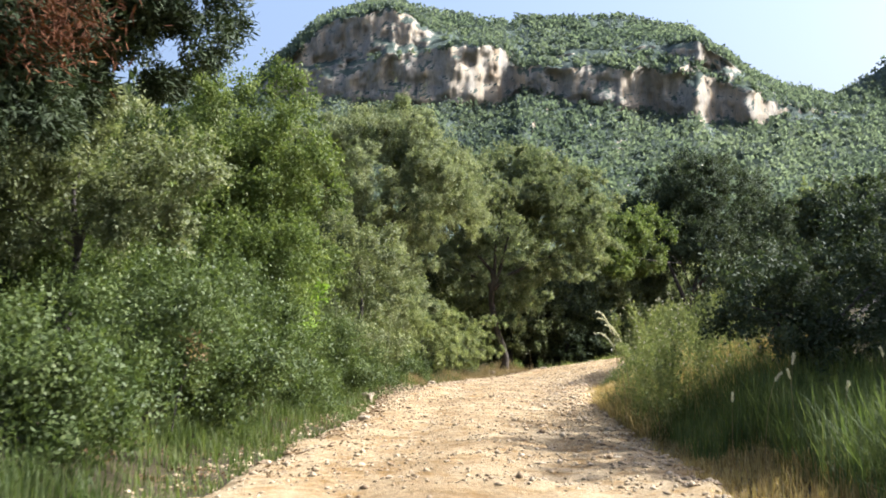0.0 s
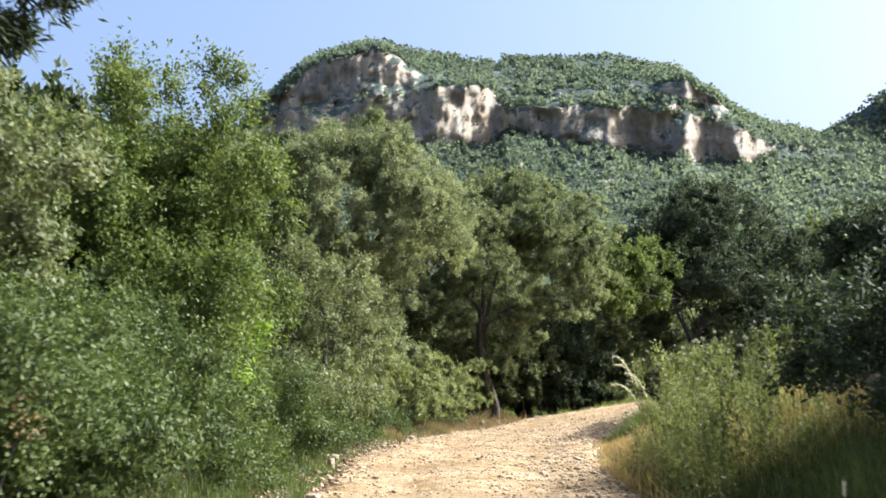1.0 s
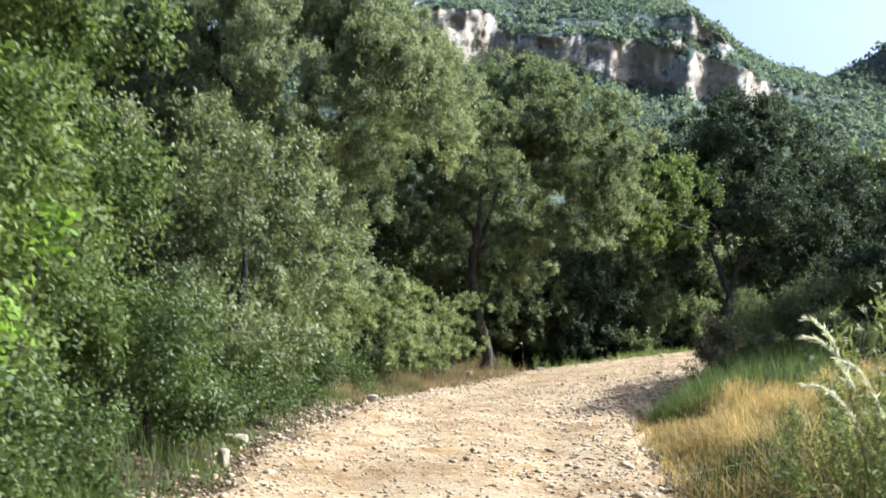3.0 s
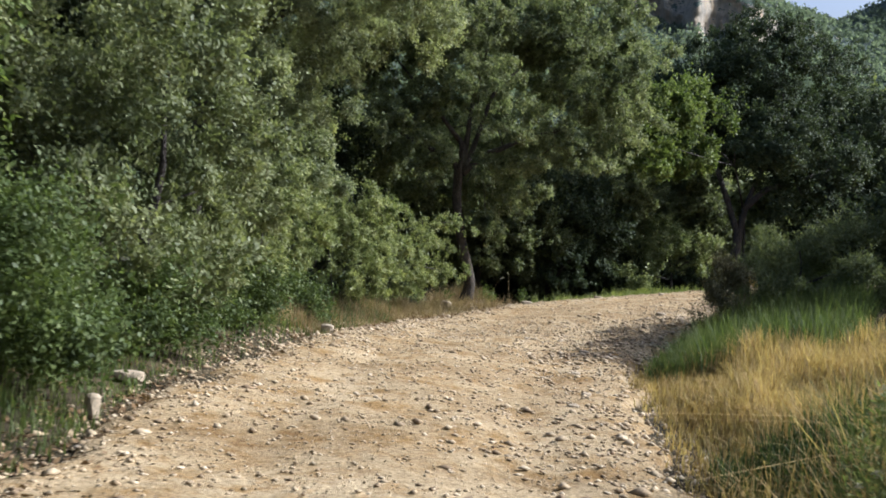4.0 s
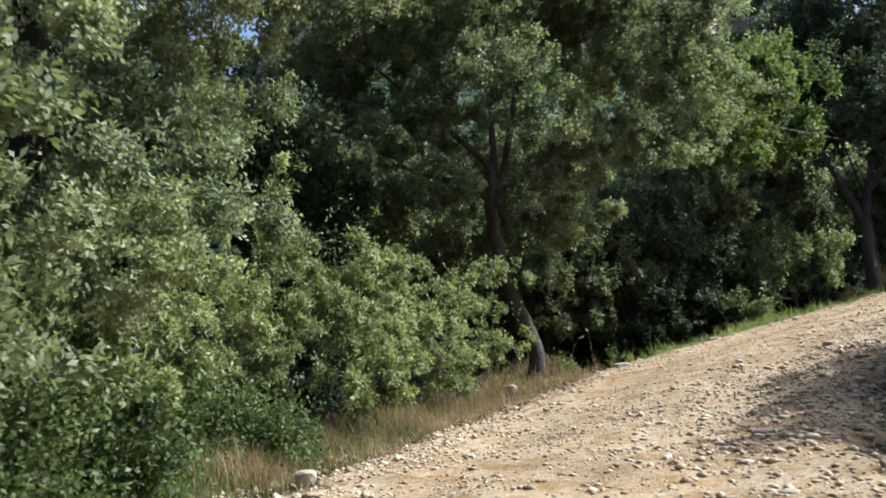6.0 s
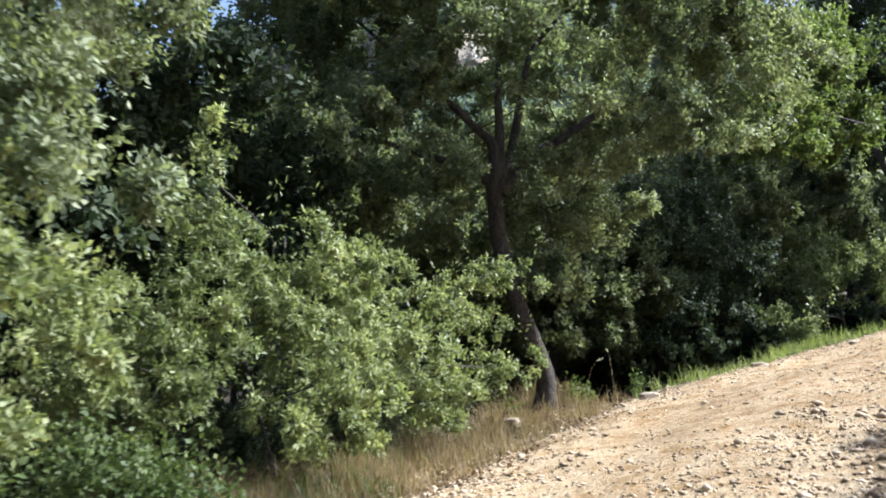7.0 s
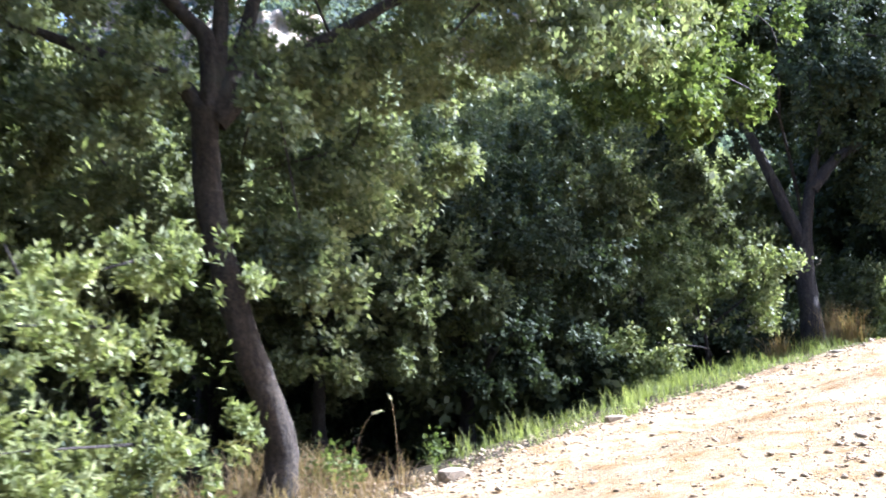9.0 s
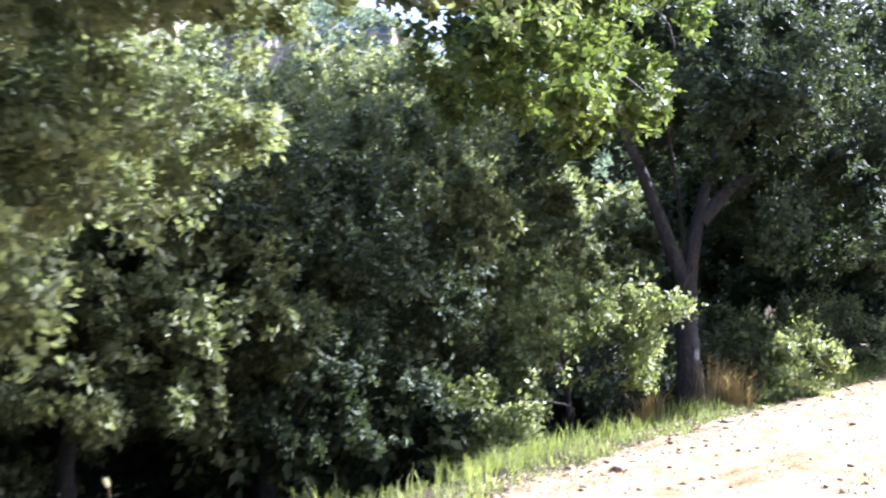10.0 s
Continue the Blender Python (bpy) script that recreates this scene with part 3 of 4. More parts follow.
plant("tree", (-4.9, 18.9, height(-4.9, 18.9)), [(-4.7, 18.8, 2.3, 1.7, 1.6, 2.0), (-3.5, 19.0, 2.5, 1.05, 1.0, 1.55), (-6.4, 19.2, 2.4, 1.6, 1.6, 1.9), (-3.8, 17.7, 0.5, 1.05, 1.2, 1.35), (-3.6, 19.6, 0.5, 1.1, 1.1, 1.3)],
      "bright green leafy young elm tree beside the track", "tree", FRESH, BARK_DARK, 12, 680, 0.066, 0.036, radius=0.11, spread=0.16, knobs=10, knob_size=0.42, clump=10, snug=0.86)
plant("shrub", (-3.0, 24.0, height(-3.0, 24.0)), [(-2.75, 24.0, 1.2, 1.15, 1.25, 1.35), (-3.0, 23.6, -0.45, 1.0, 1.25, 0.95), (-2.6, 25.2, 0.0, 0.65, 0.9, 1.1), (-4.2, 23.4, 0.6, 1.2, 1.2, 1.7)],
      "tall olive-green shrub leaning over the track edge", "shrub", OAK, BARK_DARK, 13, 600, 0.066, 0.033, radius=0.06, spread=0.12, knobs=9, knob_size=0.4, clump=11, snug=0.94)
plant("holm_oak", (-3.7, 28.0, height(-3.7, 28)), [(-3.1, 27.9, 3.5, 2.1, 1.9, 1.95), (-1.65, 27.5, 3.1, 1.2, 1.2, 1.7), (-4.9, 28.4, 3.5, 1.7, 1.6, 1.7), (-2.2, 28.2, 1.8, 0.7, 0.7, 0.8), (-2.6, 26.9, 0.9, 0.95, 0.9, 1.0), (-2.2, 27.0, 4.2, 0.9, 0.8, 0.8)],
      "grey-green holm oak with a dense rounded crown", "tree", HOLM, BARK_DARK, 14, 1150, 0.05, 0.026, radius=0.17, knobs=9, knob_size=0.4, sprig=30, spread=0.085, shoots=1.0, clump=12, heart=0.66)
plant("shrub", (-2.4, 27.0, height(-2.4, 27)), [(-2.35, 26.9, 0.0, 0.75, 0.8, 1.1), (-3.3, 26.6, -0.2, 0.9, 0.9, 1.1)],
      "dense holm oak bush growing down to the track edge", "shrub", SILVER, BARK_DARK, 15, 800, 0.05, 0.021, radius=0.04, sprig=12, spread=0.035, knobs=9, knob_size=0.4, clump=12)
plant("shrub", (-1.9, 31.6, height(-1.9, 31.6)), [(-2.25, 31.2, 0.75, 0.5, 0.55, 1.0), (-2.2, 31.2, -0.2, 0.85, 0.9, 0.95), (-1.35, 32.2, -0.2, 0.85, 0.9, 0.95), (-1.2, 33.2, -0.1, 0.62, 0.65, 0.6), (-2.9, 30.4, -0.4, 0.8, 0.8, 0.9), (-1.5, 31.0, -0.6, 0.6, 0.6, 0.6), (-3.4, 31.9, -0.1, 0.9, 0.9, 1.0), (-0.28, 33.85, 0.36, 0.36, 0.3, 0.22), (-0.5, 33.7, 0.0, 0.26, 0.25, 0.28), (-0.35, 33.9, -0.55, 0.38, 0.3, 0.3), (-0.75, 33.6, -0.8, 0.5, 0.4, 0.32), (-1.85, 31.9, 0.4, 0.65, 0.6, 0.8), (-0.75, 33.1, 0.2, 0.42, 0.36, 0.32), (-0.85, 33.0, -0.5, 0.45, 0.4, 0.35)],
      "glossy green oak bush beside the leaning oak trunk", "shrub", SILVER, BARK_DARK, 16, 1020, 0.052, 0.022, radius=0.011, knobs=9, knob_size=0.4, sprig=12, spread=0.04, shoots=3.0, clump=12, snug=0.84)
plant("oak", (0.1, 36.1, height(0.1, 36.1)), [(0.2, 36.8, 4.5, 2.1, 1.7, 1.5), (2.1, 36.4, 3.5, 1.2, 1.2, 1.4), (2.7, 36.7, 2.55, 0.8, 0.9, 0.95), (-1.9, 35.9, 4.0, 1.6, 1.4, 1.5), (1.0, 38.4, 3.7, 1.5, 1.4, 1.2), (-0.6, 38.2, 2.0, 1.4, 1.2, 1.0), (1.9, 35.9, 2.0, 0.75, 0.75, 0.6), (-1.35, 35.2, 2.1, 1.05, 0.8, 0.75), (0.6, 37.2, 1.0, 1.0, 0.7, 0.6), (-2.6, 37.0, 3.2, 1.4, 1.3, 1.4), (-0.75, 35.4, 1.45, 0.42, 0.35, 0.33), (0.42, 35.4, 1.5, 0.42, 0.35, 0.33), (-0.95, 36.5, 0.95, 0.55, 0.4, 0.4), (0.5, 36.6, 1.1, 0.65, 0.45, 0.45), (1.3, 35.7, 1.75, 0.6, 0.5, 0.4), (-1.1, 35.2, 2.5, 0.6, 0.5, 0.4), (1.1, 37.6, 2.0, 0.9, 0.7, 0.6), (-0.7, 34.5, 4.1, 1.3, 1.0, 0.9), (2.3, 36.9, 4.3, 1.2, 1.2, 1.1), (1.1, 36.0, 4.6, 1.2, 1.0, 1.1), (0.33, 35.8, 0.45, 0.2, 0.2, 0.32), (-0.05, 34.6, 2.85, 0.95, 0.5, 0.6), (0.55, 35.0, 2.35, 0.5, 0.4, 0.4)],
      "oak tree with a bent slender trunk and spreading crown", "tree", CROWN, BARK, 17, 620, 0.058, 0.036, radius=0.104, inner=0.04, knobs=9, knob_size=0.4, sprig=30, spread=0.09, shoots=1.0, clump=10, heart=0.66,
      trunk=[(0.1, 36.1, height(0.1, 36.1)), (0.16, 36.05, -0.72), (0.1, 35.95, -0.42), (-0.05, 35.85, -0.02), (-0.15, 35.8, 0.4), (-0.28, 35.85, 0.95), (-0.28, 35.9, 1.5)],
      limbs=[[(-0.26, 35.9, 1.4), (-0.25, 35.95, 1.97), (-0.38, 36.0, 2.1), (-0.65, 35.95, 2.4), (-0.93, 36.0, 2.7), (-1.7, 36.1, 3.5)],
             [(-0.24, 35.9, 1.4), (-0.18, 36.0, 2.0), (-0.17, 36.1, 2.55), (-0.08, 36.3, 3.3), (0.1, 36.6, 4.4)],
             [(-0.22, 35.9, 1.45), (-0.07, 36.0, 1.82), (0.06, 36.1, 2.36), (0.22, 36.4, 3.1), (0.9, 37.4, 3.9)],
             [(-0.28, 35.9, 1.45), (-0.44, 35.95, 1.7), (-0.8, 35.9, 1.8), (-1.25, 35.8, 1.97), (-2.0, 36.2, 2.3)],
             [(-0.2, 35.9, 1.4), (0.14, 36.0, 1.82), (0.54, 36.05, 1.98), (0.95, 36.1, 2.26), (1.4, 36.1, 2.35), (2.1, 36.3, 2.8)]])
plant("oak", (7.3, 44.4, height(7.3, 44.4)), [(4.0, 40.9, 3.2, 1.0, 1.0, 1.2), (3.9, 39.8, 2.5, 0.6, 0.6, 0.6), (5.0, 42.2, 3.4, 1.2, 1.2, 1.2)],
      "light green oak sapling lit through its leaves", "tree", FRESH, BARK_DARK, 18, 700, 0.09, 0.055, radius=0.035, trunk=[(7.3, 44.4, height(7.3, 44.4)), (7.2, 44.4, 1.4), (6.6, 43.6, 2.7)])
plant("holm_oak", (6.9, 43.6, height(6.9, 43.6)), [(8.4, 46.2, 4.9, 2.6, 2.3, 2.1), (6.3, 45.2, 3.9, 1.5, 1.5, 1.7), (10.6, 46.4, 3.6, 1.7, 1.7, 1.9), (7.4, 44.0, 3.4, 1.6, 1.4, 1.4), (9.2, 44.4, 2.6, 1.5, 1.3, 1.3), (8.3, 43.6, 1.9, 1.1, 1.0, 0.9), (5.7, 44.8, 4.7, 1.3, 1.2, 1.2), (7.3, 45.0, 5.7, 1.6, 1.5, 1.2)],
      "old holm oak with a thick trunk at the bend, shade put into its leaf colour", "tree", HOLM_SHADED, BARK_DARK, 19, 640, 0.085, 0.052, radius=0.14, trunk=[(6.95, 43.6, height(6.9, 43.6)), (6.9, 43.6, 0.1), (6.87, 43.65, 0.6), (6.9, 43.7, 1.1)],
      limbs=[[(6.88, 43.68, 0.95), (6.56, 43.75, 1.77), (6.2, 43.8, 2.6), (5.98, 44.0, 3.05), (6.2, 45.0, 4.2)], [(6.9, 43.68, 0.95), (6.98, 43.7, 1.5), (7.15, 43.8, 2.1), (7.5, 44.2, 2.8), (8.2, 45.6, 4.4)], [(7.05, 43.72, 1.7), (7.5, 43.8, 2.2), (8.3, 44.0, 2.5), (9.3, 44.6, 2.9)]])

rng = np.random.default_rng(95)
pine = bpy.data.objects["pine"]
dead = np.array([-3.75, 9.3, 2.55]) - np.array(pine.location)
v, f = leaves(dead + rng.normal(size=(1500, 3)) * np.array([0.3, 0.2, 0.2]), rng.normal(size=(1500, 3)) + np.array([0.3, -0.3, -0.5]), 0.12, 0.016, rng)
part("dead_branch", quick_mesh("dead_branch", v, f, RUST), pine, "rust-brown dead pine needles")

plant("tree", (-5.0, 12.9, height(-5.0, 12.9)), [(-4.5, 12.7, 1.55, 1.15, 1.1, 1.0), (-5.5, 13.2, 2.0, 1.3, 1.2, 1.15), (-3.75, 12.5, 1.25, 0.6, 0.6, 0.5), (-6.3, 12.6, 0.8, 1.0, 1.0, 1.2)],
      "olive-green young oak overhanging the roadside thicket", "tree", OAK, BARK_DARK, 21, 620, 0.06, 0.034, radius=0.07, spread=0.12, knobs=9, knob_size=0.4, clump=11)

# ---- bushes on the left in front ----
for n, (x, y, r, hh, mat) in enumerate([(-3.7, 9.6, 0.85, 1.2, BRAMBLE), (-3.6, 8.0, 0.8, 1.1, BRAMBLE), (-3.5, 11.4, 1.0, 1.7, BRAMBLE), (-3.2, 13.4, 0.9, 1.5, BRAMBLE), (-3.1, 15.3, 0.85, 1.5, BRAMBLE), (-5.2, 15.4, 1.4, 3.3, FRESH), (-3.0, 20.9, 0.75, 1.3, BRAMBLE), (-3.35, 18.2, 0.8, 1.4, BRAMBLE), (-4.5, 20.8, 1.1, 2.0, FRESH), (-4.4, 17.0, 1.1, 1.7, BRAMBLE), (-2.95, 22.3, 0.6, 0.9, BRAMBLE), (-2.8, 23.6, 0.5, 0.8, BRAMBLE), (-2.75, 25.2, 0.5, 0.85, BRAMBLE), (-2.55, 26.6, 0.45, 0.8, BRAMBLE), (-2.3, 29.2, 0.42, 0.75, BRAMBLE)]):
    z = height(x, y)
    plant("bramble_bush", (x, y, z), [(x, y, z + hh * 0.5, r, r, hh * 0.55), (x + r * 0.4, y + r * 0.4, z + hh * 0.25, r * 0.7, r * 0.8, hh * 0.3)],
          "bright green bramble and elm thicket at the roadside", "shrub", mat, BARK_DARK, 50 + n, 900, 0.05, 0.03, radius=0.03, group="roadside thicket", spread=0.16, knobs=10, knob_size=0.42, clump=9)


def sprig(x, y, z, r, mat, label, seed, n=260, size=0.08):
    """A loose spray of leaves of another colour, on a twig rooted in the ground."""
    rng = np.random.default_rng(seed)
    g = height(x - 0.25, y + 0.1)
    root = thing("sapling", (x - 0.25, y + 0.1, g), label, "shrub")
    tip = np.array([0.25, -0.1, z - g])
    v, f = tube([(0, 0, -0.05), tip * 0.5 + np.array([-0.05, 0, 0]), tip], [0.012, 0.008, 0.003], 5)
    part("stem", quick_mesh("stem", v, f, BARK_DARK, True), root)
    at = tip + rng.normal(size=(n, 3)) * np.array([r, r, r * 1.3]) * 0.55
    v, f = leaves(at, rng.normal(size=(n, 3)) + np.array([0, 0, 0.4]), size, size * 0.6, rng)
    part("foliage", quick_mesh("foliage", v, f, mat), root)


sprig(-2.72, 17.5, 0.62, 0.15, LIME, "sapling with glowing yellow-green young leaves", 901, 110)
sprig(-2.75, 17.0, 0.1, 0.17, LIME, "sapling with yellow-green leaves low in the thicket", 902, 110)
sprig(-2.75, 10.6, -0.12, 0.12, TAN, "withered orange-brown sapling among the brambles", 903, 90, 0.04)

for n, (x, y, z, r) in enumerate([(0.48, 36.35, -0.84, 0.11), (0.6, 36.5, -0.92, 0.08), (0.36, 36.3, -0.92, 0.08), (1.25, 37.05, -0.85, 0.1), (-0.25, 35.6, -0.95, 0.08)]):
    sprig(x, y, z, r, GRASS, "small leafy green weed in the dry grass below the oak", 910 + n, 110, 0.05)

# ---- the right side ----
# The last lobe stands out of view, added to cast shade on the verge.
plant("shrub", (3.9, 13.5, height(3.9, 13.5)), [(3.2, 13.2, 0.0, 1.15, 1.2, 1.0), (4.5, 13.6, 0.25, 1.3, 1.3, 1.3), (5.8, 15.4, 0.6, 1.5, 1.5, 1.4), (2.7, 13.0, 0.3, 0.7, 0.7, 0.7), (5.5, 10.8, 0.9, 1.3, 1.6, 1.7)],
      "evergreen shrub on the bank, dark with shade put into its leaf colour", "shrub", HOLM_SHADED, BARK_DARK, 30, 520, 0.058, 0.032, radius=0.06, knobs=9, knob_size=0.4, clump=9, snug=0.85)
plant("shrub", (5.2, 31.3, height(5.2, 31.3)), [(5.1, 31.4, 0.15, 0.95, 0.9, 0.85), (6.2, 31.6, 0.3, 1.1, 1.1, 0.9), (4.5, 30.9, -0.2, 0.6, 0.6, 0.5)],
      "olive-green juniper bush on the inside of the bend", "shrub", OLIVE, BARK_DARK, 31, 1900, 0.085, 0.017, radius=0.04)
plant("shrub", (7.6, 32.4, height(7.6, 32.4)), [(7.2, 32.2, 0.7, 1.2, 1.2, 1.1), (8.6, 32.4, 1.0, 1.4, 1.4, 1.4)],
      "green bush behind the juniper at the bend, shade put into its leaf colour", "shrub", HOLM_SHADED, BARK_DARK, 35, 600, 0.09, 0.055, radius=0.05)
plant("shrub", (3.85, 30.2, height(3.85, 30.2)), [(3.7, 30.2, -0.25, 0.5, 0.5, 0.48)], "rounded dry grey-brown broom bush", "shrub", BROOM, BARK_DARK, 32, 2200, 0.08, 0.014, radius=0.03)

plant("shrub", (5.2, 42.7, height(5.2, 42.7)), [(5.1, 42.6, 0.1, 0.75, 0.65, 0.75), (5.65, 42.2, 0.45, 0.5, 0.42, 0.42), (4.3, 41.9, -0.45, 0.6, 0.5, 0.45), (4.7, 43.0, 0.6, 0.7, 0.6, 0.6)],
      "silvery green oak bush at the edge of the bend", "shrub", SILVER, BARK_DARK, 33, 900, 0.07, 0.042, radius=0.035)
plant("shrub", (8.05, 43.1, height(8.05, 43.1)), [(8.05, 43.1, -0.05, 0.5, 0.48, 0.55), (7.85, 43.0, -0.3, 0.35, 0.35, 0.3)],
      "small bright oak bush standing alone at the track edge", "shrub", SILVER, BARK_DARK, 34, 1100, 0.065, 0.04, radius=0.02)

# ---- the wood behind ----


def wood_oak(hh, mat, seed, per_m2, size):
    rng = np.random.default_rng(seed)
    lobes = [(0, 0, hh * 0.68, 1.6, 1.6, hh * 0.27)]
    for k in range(6):
        t = k * 1.05 + rng.uniform(-0.3, 0.3)
        lobes.append((1.5 * math.cos(t), 1.5 * math.sin(t), hh * rng.uniform(0.34, 0.72), 1.2, 1.2, hh * rng.uniform(0.14, 0.2)))
    return plant("holm_oak", (0, 0, 0), lobes, "green woodland oak standing behind the track", "tree", mat, BARK_DARK, seed + 10, per_m2, size, size * 0.62,
                 radius=0.13, group="woodland oaks", trunk=[(0, 0, 0), (0.12, 0, hh * 0.2), (0, 0.08, hh * 0.42)])


def stand(kinds, spots):
    """Copies of the kinds at x, y, size, kind."""
    used = set()
    for n, (x, y, s, k) in enumerate(spots):
        m = pose(x, y, height(x, y), 0, 0, 67 * n % 360) @ Matrix.Scale(s, 4)
        ob = copy_thing(kinds[k], m) if k in used else kinds[k]
        used.add(k)
        ob.matrix_basis = m


# Kind 2 wears the leaf that has shade in its colour.
stand([wood_oak(5.6, HOLM, 70, 400, 0.1), wood_oak(6.6, OAK, 71, 400, 0.1), wood_oak(5.4, HOLM_SHADED, 72, 420, 0.095)],
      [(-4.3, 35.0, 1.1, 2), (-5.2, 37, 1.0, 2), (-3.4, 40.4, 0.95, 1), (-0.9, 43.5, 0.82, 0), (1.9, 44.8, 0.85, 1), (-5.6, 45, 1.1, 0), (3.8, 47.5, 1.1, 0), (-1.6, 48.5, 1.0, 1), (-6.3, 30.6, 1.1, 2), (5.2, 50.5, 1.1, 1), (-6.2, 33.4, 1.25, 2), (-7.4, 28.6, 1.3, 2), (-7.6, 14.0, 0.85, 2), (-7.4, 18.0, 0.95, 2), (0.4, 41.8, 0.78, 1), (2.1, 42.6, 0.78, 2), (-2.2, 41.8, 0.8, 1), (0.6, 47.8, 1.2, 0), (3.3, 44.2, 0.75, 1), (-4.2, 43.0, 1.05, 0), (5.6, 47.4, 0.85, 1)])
# The last three spots lie out of view, added to shade the right bank.
stand([wood_oak(5.6, HOLM, 73, 105, 0.26), wood_oak(6.4, OAK, 74, 105, 0.26), wood_oak(5.4, HOLM_SHADED, 75, 210, 0.17)],
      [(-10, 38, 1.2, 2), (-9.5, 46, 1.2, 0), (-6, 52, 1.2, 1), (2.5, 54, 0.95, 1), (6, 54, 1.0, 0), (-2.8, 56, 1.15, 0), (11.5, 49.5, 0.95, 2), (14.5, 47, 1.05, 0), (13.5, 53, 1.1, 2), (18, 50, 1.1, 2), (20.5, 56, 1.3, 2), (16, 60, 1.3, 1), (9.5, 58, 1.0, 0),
       (26, 68, 1.6, 2), (22, 72, 1.6, 2), (31, 74, 1.7, 2), (-8, 26, 1.15, 2), (9.5, 30, 0.8, 2), (8, 22, 0.65, 2), (9, 16, 0.7, 2), (-13, 60, 1.3, 0), (-4, 65, 1.2, 1), (1, 64, 1.1, 0), (6, 63, 1.0, 1), (8.2, 51, 0.8, 0), (28, 60, 1.4, 2), (-9.2, 31.5, 1.4, 2), (-8.5, 22, 1.2, 2), (7.5, 12.5, 0.75, 2), (8.2, 9, 0.8, 2), (10.5, 13, 1.0, 2)])

# ---- undergrowth beneath the wood ----
under = []
# Every second bush has shade put into its leaf colour.
for n, mat in enumerate((OAK, HOLM_SHADED)):
    under.append(plant("undergrowth_bush", (0, 0, 0), [(0, 0, 0.5, 0.8, 0.8, 0.6), (0.6, 0.3, 0.35, 0.6, 0.6, 0.45), (-0.5, 0.4, 0.6, 0.6, 0.5, 0.6)], "low green undergrowth bush at the wood's edge", "shrub", mat, BARK_DARK, 90 + n, 480, 0.08, 0.046, radius=0.03, group="undergrowth"))
LOW = [(10.4, 45.9, 1.0), (-1.4, 38.2, 1.0), (-2.9, 41.6, 1.1), (-0.6, 45.2, 1.2), (-6.2, 42, 1.3), (-3.8, 35.8, 1.1), (-1.6, 36.6, 0.9), (-2.2, 38.6, 1.1), (-0.2, 41.6, 0.9), (4.0, 42.6, 0.9), (9.0, 46.0, 1.1), (5.7, 44.6, 1.2), (3.4, 45, 1.2), (-3.5, 37.5, 1.1), (-2.6, 43.4, 1.2), (1.2, 47, 1.3), (10.5, 47.4, 1.2), (12.5, 47.6, 1.2), (-4.5, 34.5, 1.2), (-5, 31, 1.3), (0, 51.5, 2.2), (3, 51, 2.0), (6, 57, 2.3), (1, 58, 2.4), (5, 60.5, 2.4), (8, 66, 2.6), (4, 69, 2.8), (-2, 52, 2.2), (9.3, 61.5, 2.3), (2, 68, 2.6), (6.5, 73, 3.0), (-5, 57, 2.4), (10.5, 71, 3.0), (0, 75, 3.0), (9.3, 47.6, 1.5), (11, 52, 2.0), (2.4, 44.2, 1.9), (1.2, 44.4, 1.7), (3.3, 44.0, 1.8), (4.4, 44.4, 1.6)]
for n, (x, y, s) in enumerate(LOW):
    m = pose(x, y, height(x, y), 0, 0, 83 * n % 360) @ Matrix.Scale(s, 4)
    ob = under[n % 2] if n < 2 else copy_thing(under[n % 2], m)
    ob.matrix_basis = m


# ---- grass ----
def grass(name, x, y, tall, mat, label, seed, wide=0.0048, lean=0.4, flat=0.12):
    """Blades with one bend, from places on the ground."""
    rng = np.random.default_rng(seed)
    n = len(x)
    base = np.stack([x, y, lie(x, y) - 0.01], 1)
    t = rng.uniform(0, 2 * math.pi, n)
    way = np.stack([np.cos(t), np.sin(t), 0 * t], 1)
    side = np.stack([-np.sin(t), np.cos(t), 0 * t], 1) * wide * rng.uniform(0.6, 1.4, (n, 1))
    hh = (tall * rng.uniform(0.45, 1.15, n))[:, None]
    ln = lean * rng.uniform(0.1, 1.6, (n, 1)) * np.where(rng.random((n, 1)) < flat, 3.0, 1.0)
    mid = base + np.array([0, 0, 0.55]) * hh + way * hh * ln * 0.3
    tip = base + np.array([0, 0, 1.0]) * hh * (1 - 0.25 * ln) + way * hh * ln
    v = np.stack([base - side, base + side, mid + side * 0.8, mid - side * 0.8, tip + side * 0.15, tip - side * 0.15], 1).reshape(-1, 3)
    k = np.arange(n)[:, None] * 6
    f = np.concatenate([k + np.array([0, 1, 2, 3]), k + np.array([3, 2, 4, 5])])
    return tagged(new(name, quick_mesh(name, v, f, mat)), label, "grass", kind="stuff")


def scatter(n, seed, x0, x1, y0, y1, keep):
    """Places in a box where keep(left, right, x, y, chance) holds, in tufts."""
    rng = np.random.default_rng(seed)
    tx, ty = rng.uniform(x0, x1, n // 18 + 1), rng.uniform(y0, y1, n // 18 + 1)
    k = rng.integers(0, len(tx), n)
    x, y = tx[k] + rng.normal(size=n) * 0.09, ty[k] + rng.normal(size=n) * 0.09
    left, right = beside(x, y)
    ok = keep(left, right, x, y, rng.random(n))
    return x[ok], y[ok], left[ok], right[ok]


x, y, l, r = scatter(70000, 1, 1.2, 6, 20, 28, lambda l, r, x, y, c: (r > -0.25) & (r < 3.5) & (c < ease((r + 0.3) / 0.7)) & (c < 0.04 + 1 - ease((y - 25.9 + 0.4 * waves(x, y, 55, 1.0)) / 0.9)))
